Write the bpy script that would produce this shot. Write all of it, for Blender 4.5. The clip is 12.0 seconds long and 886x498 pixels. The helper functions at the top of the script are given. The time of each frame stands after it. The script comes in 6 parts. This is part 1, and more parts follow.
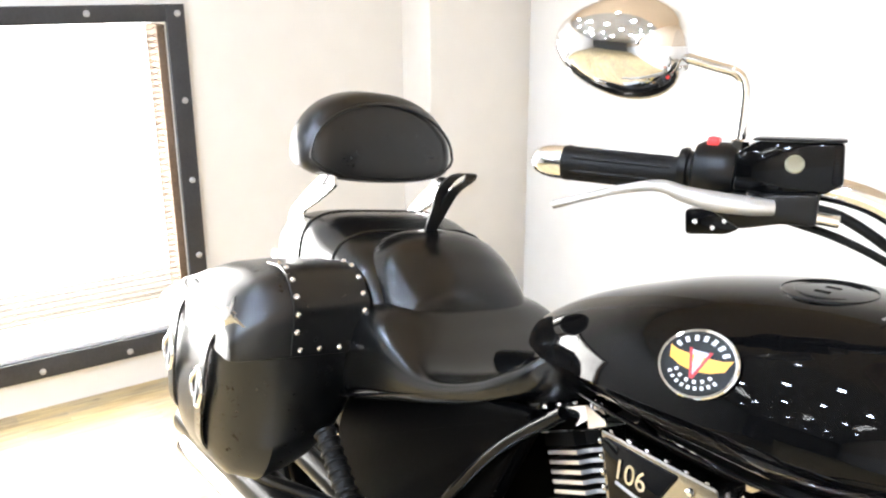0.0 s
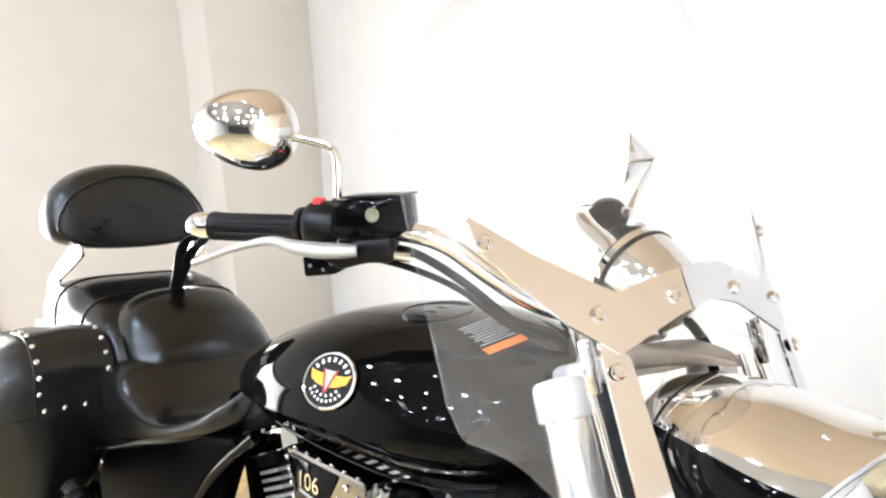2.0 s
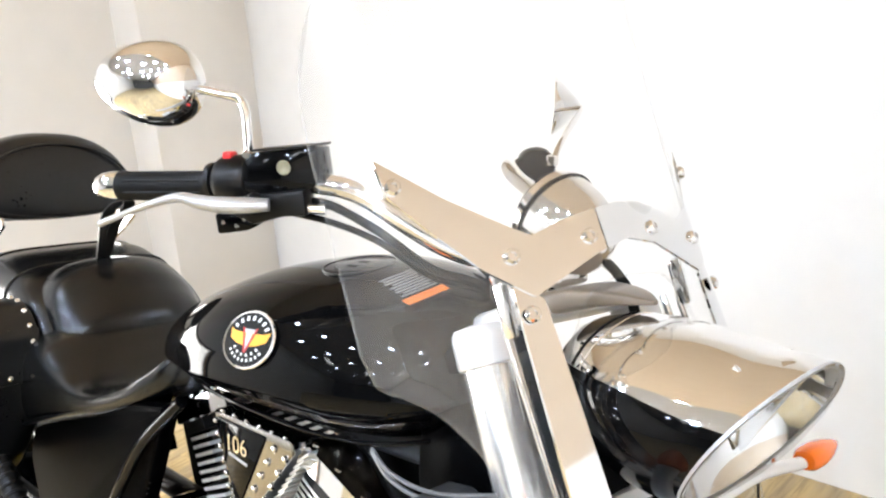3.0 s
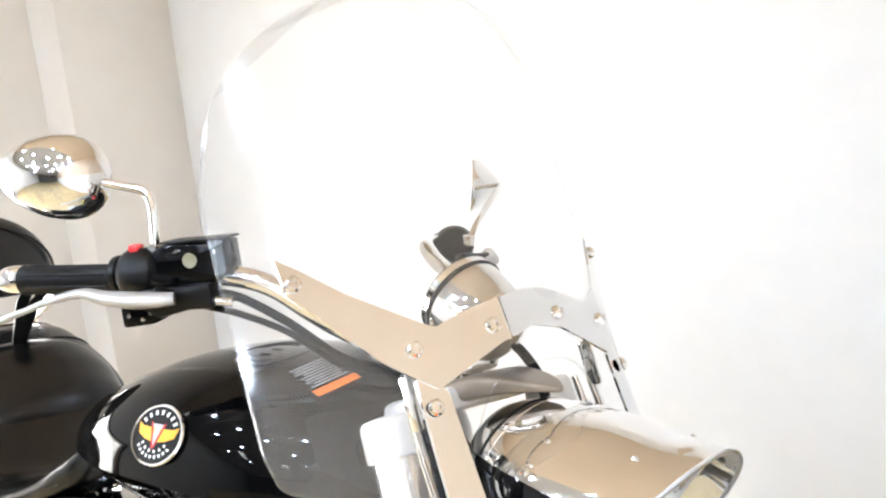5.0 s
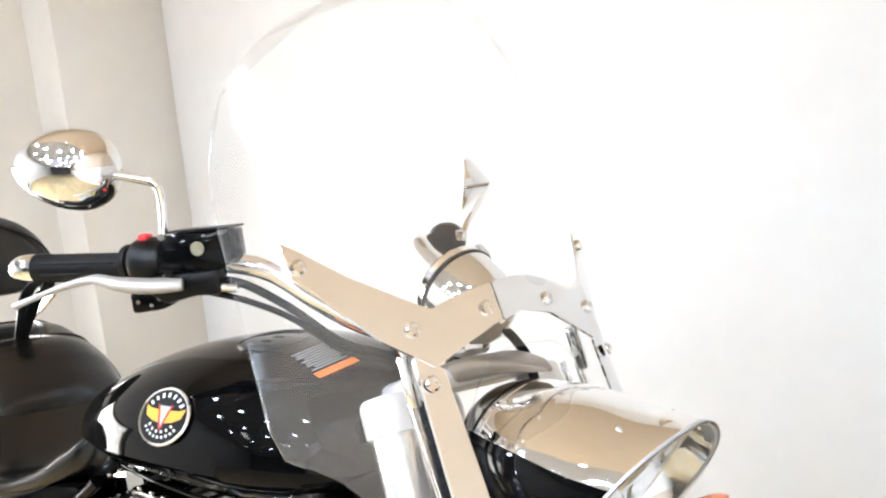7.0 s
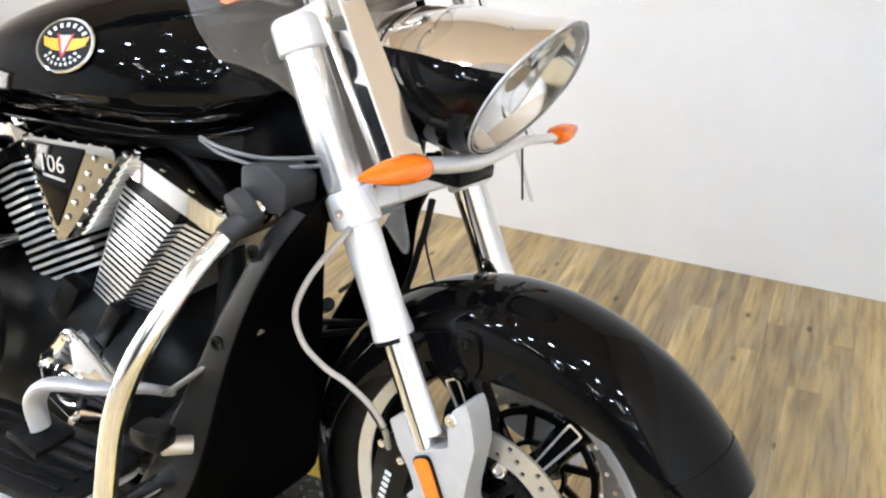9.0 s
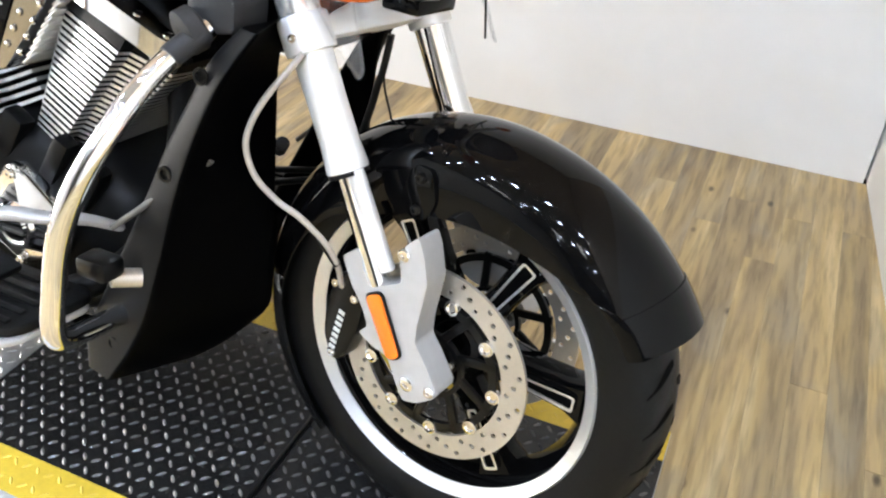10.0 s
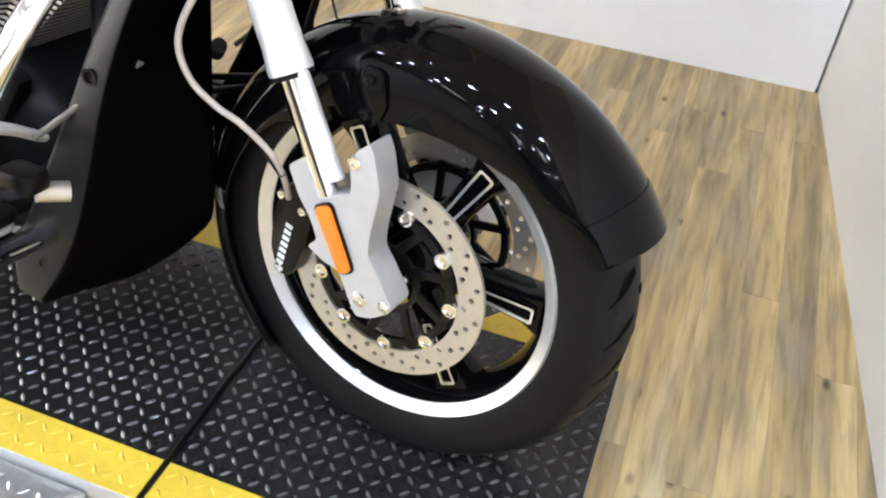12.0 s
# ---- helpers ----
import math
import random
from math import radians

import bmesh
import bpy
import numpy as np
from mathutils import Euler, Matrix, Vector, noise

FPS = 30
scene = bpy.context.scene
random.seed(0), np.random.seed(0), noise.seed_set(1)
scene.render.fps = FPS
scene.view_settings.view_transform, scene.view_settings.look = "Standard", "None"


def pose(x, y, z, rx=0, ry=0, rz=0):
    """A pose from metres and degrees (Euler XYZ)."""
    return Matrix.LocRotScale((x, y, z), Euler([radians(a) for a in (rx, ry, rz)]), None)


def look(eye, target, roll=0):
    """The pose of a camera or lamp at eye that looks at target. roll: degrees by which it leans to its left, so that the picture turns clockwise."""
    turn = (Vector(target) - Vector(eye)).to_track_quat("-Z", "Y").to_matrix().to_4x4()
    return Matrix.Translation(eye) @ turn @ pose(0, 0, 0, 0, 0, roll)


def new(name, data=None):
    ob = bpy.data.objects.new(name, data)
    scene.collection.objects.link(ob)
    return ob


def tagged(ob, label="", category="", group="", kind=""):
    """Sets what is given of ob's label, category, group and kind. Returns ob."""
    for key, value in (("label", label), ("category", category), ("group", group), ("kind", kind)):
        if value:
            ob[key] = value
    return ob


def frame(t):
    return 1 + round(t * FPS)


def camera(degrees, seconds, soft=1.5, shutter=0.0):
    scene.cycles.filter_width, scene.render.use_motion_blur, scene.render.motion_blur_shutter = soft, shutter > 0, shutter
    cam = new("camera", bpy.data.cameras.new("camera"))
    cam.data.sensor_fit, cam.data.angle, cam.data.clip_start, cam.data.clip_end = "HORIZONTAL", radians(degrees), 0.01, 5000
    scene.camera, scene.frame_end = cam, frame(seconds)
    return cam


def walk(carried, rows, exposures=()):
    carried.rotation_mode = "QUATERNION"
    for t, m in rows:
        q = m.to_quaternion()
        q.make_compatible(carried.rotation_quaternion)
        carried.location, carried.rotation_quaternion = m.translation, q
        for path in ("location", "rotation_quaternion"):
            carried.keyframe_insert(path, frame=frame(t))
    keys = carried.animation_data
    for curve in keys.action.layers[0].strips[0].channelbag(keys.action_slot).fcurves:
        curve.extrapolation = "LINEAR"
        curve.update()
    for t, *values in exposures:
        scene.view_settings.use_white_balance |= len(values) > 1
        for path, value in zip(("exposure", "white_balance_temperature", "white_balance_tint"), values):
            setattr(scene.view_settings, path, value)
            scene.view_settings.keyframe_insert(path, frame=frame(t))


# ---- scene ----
cam = camera(54.74, 12.0, soft=2.2)
PATH = [
    (0, (-0.0898, -0.7765, 1.3162), (-1.6589, 0.3136, 0.7247), -0.15),
    (0.1, (-0.0200, -0.7660, 1.2980), (-1.6090, 0.2920, 0.7020), 0.70),
    (0.2, (0.0450, -0.7650, 1.2980), (-1.5440, 0.2760, 0.6750), 2.00),
    (0.3, (0.0970, -0.7540, 1.3010), (-1.4900, 0.2900, 0.6740), 2.50),
    (0.4, (0.1430, -0.7540, 1.3090), (-1.4540, 0.2620, 0.6660), 1.30),
    (0.5, (0.1800, -0.7561, 1.3220), (-1.4150, 0.2856, 0.7131), 0.49),
    (1, (0.2194, -0.7294, 1.3821), (-1.2863, 0.4993, 0.9095), -2.90),
    (1.5, (0.2173, -0.7167, 1.3846), (-1.2365, 0.5767, 0.9222), -3.05),
    (2, (0.2304, -0.6932, 1.3715), (-1.1546, 0.6575, 0.8641), -2.94),
    (2.5, (0.2446, -0.6762, 1.3532), (-1.1030, 0.6915, 0.7936), -3.54),
    (3, (0.2561, -0.6512, 1.3409), (-1.0470, 0.7495, 0.7578), -4.29),
    (3.5, (0.2725, -0.6254, 1.3442), (-0.9811, 0.8258, 0.7764), -5.30),
    (3.7, (0.2799, -0.6160, 1.3512), (-0.9527, 0.8514, 0.7787), -5.71),
    (5.5, (0.2971, -0.6128, 1.3770), (-0.9305, 0.9040, 0.9386), -4.39),
    (6, (0.3057, -0.6125, 1.3733), (-0.9244, 0.9041, 0.9411), -4.72),
    (6.5, (0.3150, -0.6197, 1.3709), (-0.9154, 0.8959, 0.9357), -4.75),
    (6.7, (0.3244, -0.6282, 1.3685), (-0.9132, 0.8850, 0.9461), -4.57),
    (8.3, (0.2953, -0.9003, 1.2760), (-0.5126, 0.7677, 0.5244), -0.86),
    (8.5, (0.2999, -0.9006, 1.2541), (-0.4810, 0.7550, 0.4483), -0.87),
    (9, (0.3050, -0.8972, 1.2203), (-0.4342, 0.7123, 0.2911), 0.09),
    (9.5, (0.3136, -0.8985, 1.1910), (-0.3775, 0.6817, 0.1782), 1.24),
    (10, (0.3303, -0.9052, 1.1444), (-0.2886, 0.6168, 0.0040), 2.75),
    (10.5, (0.3386, -0.9120, 1.1111), (-0.2212, 0.5628, -0.1184), 3.31),
    (11, (0.3317, -0.9146, 1.0841), (-0.1691, 0.5251, -0.2107), 4.91),
    (11.5, (0.3215, -0.9059, 1.0674), (-0.1236, 0.5077, -0.2755), 5.24),
    (12, (0.3111, -0.8741, 1.0991), (-0.1459, 0.5919, -0.1823), 4.79),
]
walk(cam, [(t, look(eye, target, roll)) for t, eye, target, roll in PATH],
     exposures=[(0.0, 0.74), (1.5, 0.56), (3.7, 0.46), (5.3, 0.44), (6.7, 0.44), (8.3, 0.40), (9.5, 0.38), (12.0, 0.42)])

# ---- world and light ----
world = bpy.data.worlds.new("sky")
world.use_nodes = True
scene.world = world
wn = world.node_tree.nodes
sky = wn.new("ShaderNodeTexSky")
sky.sky_type, sky.sun_disc, sky.sun_elevation, sky.sun_rotation = "NISHITA", False, radians(38), radians(60)
world.node_tree.links.new(sky.outputs[0], wn["Background"].inputs[0])
wn["Background"].inputs[1].default_value = 0.12

BULB_POWER, TUBE_POWER = 430.0, 30.0
FLOOR = -0.077
CEIL = 2.75
BACK_Y, REAR_X = 1.59, -3.06


def area_lamp(name, at, target, w, h, power, colour):
    data = bpy.data.lights.new(name, "AREA")
    data.shape, data.size, data.size_y, data.energy, data.color = "RECTANGLE", w, h, power, colour
    ob = new(name, data)
    ob.matrix_world = look(at, target)
    return ob


# daylight in the window's opening, and the rows of ceiling lamps
area_lamp("window_daylight", (REAR_X - 0.13, -0.74, 0.66), (0, -0.74, 0.6), 1.6, 1.0, 95, (1.0, 0.98, 0.95))


# ---- materials ----
def mat(name, colour, rough=0.5, metal=0.0, coat=0.0, var=0.0, scale=8.0, bump=0.0, bscale=60.0, rvar=0.0, stretch=(1, 1, 1), ior=1.5, spec=0.5):
    m = bpy.data.materials.new(name)
    m.use_nodes = True
    n, l = m.node_tree.nodes, m.node_tree.links
    b = n["Principled BSDF"]
    b.inputs["Base Color"].default_value = (*colour, 1)
    b.inputs["Roughness"].default_value, b.inputs["Metallic"].default_value = rough, metal
    b.inputs["Coat Weight"].default_value, b.inputs["Coat Roughness"].default_value = coat, 0.03
    b.inputs["IOR"].default_value = ior
    b.inputs["Specular IOR Level"].default_value = spec
    if var or bump or rvar:
        tc, mp = n.new("ShaderNodeTexCoord"), n.new("ShaderNodeMapping")
        mp.inputs["Scale"].default_value = stretch
        l.new(tc.outputs["Object"], mp.inputs[0])
    if var or rvar:
        t1, t2 = n.new("ShaderNodeTexNoise"), n.new("ShaderNodeTexNoise")
        t1.inputs["Scale"].default_value, t2.inputs["Scale"].default_value = scale, scale * 9
        t1.inputs["Detail"].default_value = 5
        mx = n.new("ShaderNodeMath")
        mx.operation = "ADD"
        l.new(mp.outputs[0], t1.inputs["Vector"]), l.new(mp.outputs[0], t2.inputs["Vector"])
        l.new(t1.outputs["Fac"], mx.inputs[0]), l.new(t2.outputs["Fac"], mx.inputs[1])
    if var:
        r = n.new("ShaderNodeMapRange")
        r.inputs[1].default_value, r.inputs[2].default_value = 0.6, 1.4
        r.inputs[3].default_value, r.inputs[4].default_value = 1 - var, 1 + var
        v = n.new("ShaderNodeVectorMath")
        v.operation = "SCALE"
        v.inputs[0].default_value = colour
        l.new(mx.outputs[0], r.inputs[0]), l.new(r.outputs[0], v.inputs["Scale"]), l.new(v.outputs[0], b.inputs["Base Color"])
    if rvar:
        r2 = n.new("ShaderNodeMapRange")
        r2.inputs[1].default_value, r2.inputs[2].default_value = 0.6, 1.4
        r2.inputs[3].default_value, r2.inputs[4].default_value = max(rough - rvar, 0.01), rough + rvar
        l.new(mx.outputs[0], r2.inputs[0]), l.new(r2.outputs[0], b.inputs["Roughness"])
    if bump:
        t3, bp = n.new("ShaderNodeTexNoise"), n.new("ShaderNodeBump")
        t3.inputs["Scale"].default_value, t3.inputs["Detail"].default_value = bscale, 6
        bp.inputs["Strength"].default_value, bp.inputs["Distance"].default_value = bump, 0.002
        l.new(mp.outputs[0], t3.inputs["Vector"]), l.new(t3.outputs["Fac"], bp.inputs["Height"]), l.new(bp.outputs[0], b.inputs["Normal"])
    return m


def glow(name, colour, strength):
    m = bpy.data.materials.new(name)
    m.use_nodes = True
    b = m.node_tree.nodes["Principled BSDF"]
    b.inputs["Base Color"].default_value = (*colour, 1)
    b.inputs["Emission Color"].default_value = (*colour, 1)
    b.inputs["Emission Strength"].default_value = strength
    return m


def clear(name, colour, haze=0.0):
    """A thin clear sheet: mostly transparent with a surface gloss and a pale veil that paints in reflected haze."""
    m = bpy.data.materials.new(name)
    m.use_nodes = True
    n, l = m.node_tree.nodes, m.node_tree.links
    for x in list(n):
        if x.type != "OUTPUT_MATERIAL":
            n.remove(x)
    tr, gl, mx, lw = n.new("ShaderNodeBsdfTransparent"), n.new("ShaderNodeBsdfGlossy"), n.new("ShaderNodeMixShader"), n.new("ShaderNodeLayerWeight")
    tr.inputs[0].default_value = (*colour, 1)
    gl.inputs["Roughness"].default_value = 0.09
    lw.inputs[0].default_value = 0.5
    p5, ad = n.new("ShaderNodeMath"), n.new("ShaderNodeMath")
    p5.operation, ad.operation = "POWER", "MULTIPLY_ADD"
    p5.inputs[1].default_value, ad.inputs[1].default_value, ad.inputs[2].default_value = 4.0, 0.15, 0.045
    l.new(lw.outputs["Facing"], p5.inputs[0]), l.new(p5.outputs[0], ad.inputs[0]), l.new(ad.outputs[0], mx.inputs[0])
    l.new(tr.outputs[0], mx.inputs[1]), l.new(gl.outputs[0], mx.inputs[2])
    out = [x for x in n if x.type == "OUTPUT_MATERIAL"][0]
    df, md = n.new("ShaderNodeBsdfDiffuse"), n.new("ShaderNodeMixShader")
    df.inputs[0].default_value = (0.92, 0.93, 0.94, 1)
    md.inputs[0].default_value = haze
    l.new(mx.outputs[0], md.inputs[1]), l.new(df.outputs[0], md.inputs[2])
    l.new(md.outputs[0], out.inputs[0])
    return m


M = dict(
    paint=mat("gloss_black_paint", (0.0022, 0.0022, 0.0023), 0.035, spec=0.15, rvar=0.015, scale=3),
    chrome=mat("chrome", (0.86, 0.86, 0.86), 0.05, 1.0, rvar=0.025, scale=6),
    polished=mat("polished_fork_tube", (0.88, 0.88, 0.87), 0.24, 0.8, var=0.02, scale=3),
    satin=mat("satin_silver_cover", (0.88, 0.88, 0.87), 0.32, 0.45, var=0.02, scale=3),
    alu=mat("cast_aluminium", (0.47, 0.47, 0.47), 0.42, 0.35, var=0.06, bump=0.15, bscale=260),
    fin=mat("machined_fin_edge", (0.74, 0.74, 0.73), 0.3, 0.75, var=0.05),
    barrel=mat("black_engine_enamel", (0.003, 0.003, 0.003), 0.4, spec=0.13, var=0.2, bump=0.15, bscale=300),
    leather=mat("black_leather", (0.0025, 0.0025, 0.0025), 0.30, spec=0.6, var=0.25, scale=14, bump=0.05, bscale=420, rvar=0.04),
    vinyl=mat("black_seat_vinyl", (0.0022, 0.0022, 0.0022), 0.25, spec=0.58, ior=1.45),
    rubber=mat("black_rubber", (0.004, 0.004, 0.004), 0.45, spec=0.18, var=0.25, scale=20, bump=0.2, bscale=200),
    tyre=mat("tyre_rubber", (0.005, 0.005, 0.005), 0.45, spec=0.16, var=0.25, scale=12, bump=0.2, bscale=180),
    plastic=mat("black_plastic", (0.0025, 0.0025, 0.0025), 0.28, spec=0.24, var=0.15, bump=0.12, bscale=420),
    matt=mat("matt_black_plastic", (0.0009, 0.0009, 0.001), 0.4, ior=1.06, spec=0.5, var=0.15, bump=0.2, bscale=350),
    disc=mat("brushed_brake_disc", (0.56, 0.53, 0.48), 0.34, 0.75, var=0.06, rvar=0.06, scale=25),
    hole=mat("dark_hole", (0.001, 0.001, 0.001), 0.8, spec=0.05),
    amber=mat("amber_lens", (0.95, 0.19, 0.012), 0.12, coat=0.5, var=0.08, scale=30),
    red=mat("red_switch", (0.75, 0.03, 0.03), 0.35),
    orange=mat("orange_sticker", (0.95, 0.22, 0.03), 0.4),
    white_print=mat("white_print", (0.75, 0.75, 0.74), 0.45),
    gold=mat("gold_enamel", (0.80, 0.38, 0.03), 0.3),
    dark_red=mat("red_enamel", (0.45, 0.02, 0.02), 0.3),
    mirror=mat("mirror_glass", (0.9, 0.9, 0.9), 0.005, 1.0),
    # a little pale diffuse imitates the milky reflections on the acrylic
    shield=clear("clear_acrylic", (0.992, 0.993, 0.993), haze=0.013),
    lens=clear("clear_lens", (0.97, 0.975, 0.98)),
    # pale diffuse stands in for the light that the cut edge catches
    edge=clear("acrylic_edge", (0.985, 0.988, 0.99), haze=0.015),
    pane=clear("window_glass", (0.95, 0.96, 0.96)),
    wall=mat("white_wall_paint", (0.82, 0.81, 0.785), 0.6, var=0.025, scale=1.3, bump=0.12, bscale=90),
    cream=mat("cream_wall_paint", (0.80, 0.765, 0.71), 0.6, var=0.03, scale=1.1, bump=0.12, bscale=90),
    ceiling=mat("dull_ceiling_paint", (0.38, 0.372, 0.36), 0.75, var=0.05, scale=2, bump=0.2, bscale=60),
    tan=mat("tan_wall_paint", (0.60, 0.49, 0.37), 0.7, var=0.03, scale=2, bump=0.15, bscale=60),
    # dark tone stands in for a dim far room in the reflections
    far=mat("unseen_far_wall_grey", (0.13, 0.127, 0.12), 0.7, var=0.1, scale=0.8, bump=0.15, bscale=60),
    yellow=mat("yellow_safety_paint", (0.58, 0.41, 0.035), 0.5, var=0.12, scale=9, bump=0.2, bscale=120),
    steel=mat("black_deck_plate", (0.020, 0.0198, 0.0195), 0.27, 0.4, var=0.3, scale=9),
    silver=mat("bare_deck_plate", (0.45, 0.46, 0.47), 0.36, 0.85, var=0.2, scale=9, rvar=0.1),
    frame=mat("black_steel_frame", (0.03, 0.03, 0.032), 0.5, var=0.3, scale=12, bump=0.2, bscale=90),
    rust=mat("worn_timber", (0.15, 0.10, 0.065), 0.7, var=0.35, scale=10, bump=0.4, bscale=60),
    lever=mat("dull_lever", (0.50, 0.49, 0.47), 0.38, 0.6, var=0.05),
    print=mat("grey_print", (0.26, 0.26, 0.26), 0.5),
    vee=mat("grey_chrome_cover", (0.42, 0.41, 0.40), 0.16, 1.0, var=0.04),
    panel=mat("grey_black_panel", (0.0045, 0.0045, 0.0047), 0.42, spec=0.17, var=0.1, bump=0.1, bscale=300),
    # paler than the plate: bare worn tips, plus glints painted into the colour
    lug=mat("worn_glint_lug", (0.085, 0.085, 0.088), 0.3, 0.6, var=0.3, scale=14),
    strap=mat("dull_steel_strap", (0.16, 0.155, 0.145), 0.4, 0.6, var=0.1),
    # the room's tan reflection is put into this bright metal's colour
    arm=mat("tan_reflection_lamp_arm", (0.27, 0.225, 0.18), 0.36, 0.7, var=0.04),
    mesh=mat("steel_mesh", (0.16, 0.13, 0.11), 0.5, 0.6, var=0.2),
)


def wood_material():
    m = mat("oak_plank_floor", (0.36, 0.25, 0.135), 0.42, bump=0.15, bscale=40, stretch=(1, 1, 1))
    n, l = m.node_tree.nodes, m.node_tree.links
    b = n["Principled BSDF"]
    geo, info = n.new("ShaderNodeNewGeometry"), n.new("ShaderNodeObjectInfo")
    mp, add = n.new("ShaderNodeMapping"), n.new("ShaderNodeVectorMath")
    mp.inputs["Scale"].default_value = (22, 2.0, 1)
    off = n.new("ShaderNodeVectorMath")
    off.operation = "SCALE"
    off.inputs[0].default_value = (37.0, 91.0, 11.0)
    l.new(info.outputs["Random"], off.inputs["Scale"])
    l.new(geo.outputs["Position"], add.inputs[0]), l.new(off.outputs[0], add.inputs[1])
    l.new(add.outputs[0], mp.inputs[0])
    grain, blot, fine = n.new("ShaderNodeTexNoise"), n.new("ShaderNodeTexNoise"), n.new("ShaderNodeTexNoise")
    grain.inputs["Scale"].default_value, grain.inputs["Detail"].default_value, grain.inputs["Distortion"].default_value = 1.0, 8, 0.35
    blot.inputs["Scale"].default_value, blot.inputs["Detail"].default_value = 0.42, 5
    fine.inputs["Scale"].default_value, fine.inputs["Detail"].default_value = 3.5, 6
    l.new(mp.outputs[0], grain.inputs["Vector"]), l.new(mp.outputs[0], blot.inputs["Vector"]), l.new(mp.outputs[0], fine.inputs["Vector"])
    ramp = n.new("ShaderNodeValToRGB")
    e = ramp.color_ramp.elements
    e[0].position, e[0].color = 0.34, (0.24, 0.175, 0.095, 1)
    e[1].position, e[1].color = 0.66, (0.66, 0.52, 0.28, 1)
    e.new(0.43).color = (0.38, 0.28, 0.145, 1)
    e.new(0.53).color = (0.49, 0.355, 0.160, 1)
    mx = n.new("ShaderNodeMath")
    mx.operation = "MULTIPLY_ADD"
    mx.inputs[1].default_value = 0.5
    l.new(blot.outputs["Fac"], mx.inputs[0])
    sc = n.new("ShaderNodeMath")
    sc.operation = "MULTIPLY"
    sc.inputs[1].default_value = 0.5
    l.new(grain.outputs["Fac"], sc.inputs[0]), l.new(sc.outputs[0], mx.inputs[2])
    l.new(mx.outputs[0], ramp.inputs[0])
    var = n.new("ShaderNodeMapRange")
    var.inputs[3].default_value, var.inputs[4].default_value = 0.88, 1.08
    l.new(info.outputs["Random"], var.inputs[0])
    v = n.new("ShaderNodeVectorMath")
    v.operation = "SCALE"
    l.new(ramp.outputs[0], v.inputs[0]), l.new(var.outputs[0], v.inputs["Scale"])
    # fine pores, and a few dark knots
    pore, knot, kn, pk = n.new("ShaderNodeMapRange"), n.new("ShaderNodeTexVoronoi"), n.new("ShaderNodeMapRange"), n.new("ShaderNodeMath")
    pore.inputs[1].default_value, pore.inputs[2].default_value, pore.inputs[3].default_value, pore.inputs[4].default_value = 0.35, 0.55, 0.74, 1.06
    l.new(fine.outputs["Fac"], pore.inputs[0])
    km = n.new("ShaderNodeMapping")
    km.inputs["Scale"].default_value = (12.0, 6.0, 1)
    l.new(add.outputs[0], km.inputs[0]), l.new(km.outputs[0], knot.inputs["Vector"])
    knot.inputs["Scale"].default_value = 1.0
    kn.inputs[1].default_value, kn.inputs[2].default_value, kn.inputs[3].default_value, kn.inputs[4].default_value = 0.05, 0.13, 0.28, 1.0
    pk.operation = "MULTIPLY"
    l.new(knot.outputs["Distance"], kn.inputs[0]), l.new(pore.outputs[0], pk.inputs[0]), l.new(kn.outputs[0], pk.inputs[1])
    # grey weathered patches drawn out along the grain
    wm, wt, wr, grey = n.new("ShaderNodeMapping"), n.new("ShaderNodeTexNoise"), n.new("ShaderNodeMapRange"), n.new("ShaderNodeMix")
    wm.inputs["Scale"].default_value = (9.0, 2.6, 1)
    wt.inputs["Scale"].default_value, wt.inputs["Detail"].default_value, wt.inputs["Distortion"].default_value = 1.0, 5, 0.8
    l.new(add.outputs[0], wm.inputs[0]), l.new(wm.outputs[0], wt.inputs["Vector"])
    wr.inputs[1].default_value, wr.inputs[2].default_value, wr.inputs[3].default_value, wr.inputs[4].default_value = 0.50, 0.68, 0.0, 0.5
    l.new(wt.outputs["Fac"], wr.inputs[0])
    grey.data_type = "RGBA"
    grey.inputs["B"].default_value = (0.30, 0.265, 0.205, 1)
    l.new(wr.outputs[0], grey.inputs["Factor"]), l.new(v.outputs[0], grey.inputs["A"])
    v2 = n.new("ShaderNodeVectorMath")
    v2.operation = "SCALE"
    l.new(grey.outputs["Result"], v2.inputs[0]), l.new(pk.outputs[0], v2.inputs["Scale"])
    l.new(v2.outputs[0], b.inputs["Base Color"])
    return m


M["wood"] = wood_material()


# ---- building blocks ----
def V(*a):
    return Vector(a)


def mesh_of(name, bm, material, smooth=True):
    bmesh.ops.recalc_face_normals(bm, faces=bm.faces)
    me = bpy.data.meshes.new(name)
    bm.to_mesh(me)
    bm.free()
    for mm in (material if isinstance(material, (list, tuple)) else [material]):
        me.materials.append(mm)
    if smooth:
        me.polygons.foreach_set("use_smooth", [True] * len(me.polygons))
        me.set_sharp_from_angle(angle=radians(38))
    return me


def part(name, bm, material, parent=None, label="", m=None, smooth=True):
    ob = new(name, mesh_of(name, bm, material, smooth))
    if m is not None:
        ob.matrix_basis = m
    if parent is not None:
        ob.parent = parent
    return tagged(ob, label) if label else ob


def box(w, d, h, at=(0, 0, 0), bevel=0.0, rot=(0, 0, 0), seg=2, bm=None):
    b = bmesh.new()
    bmesh.ops.create_cube(b, size=1)
    bmesh.ops.scale(b, vec=(w, d, h), verts=b.verts)
    if bevel:
        bmesh.ops.bevel(b, geom=b.edges[:], offset=bevel, segments=seg, affect="EDGES", profile=0.5)
    bmesh.ops.transform(b, matrix=pose(*at, *rot), verts=b.verts)
    return join(bm, b)


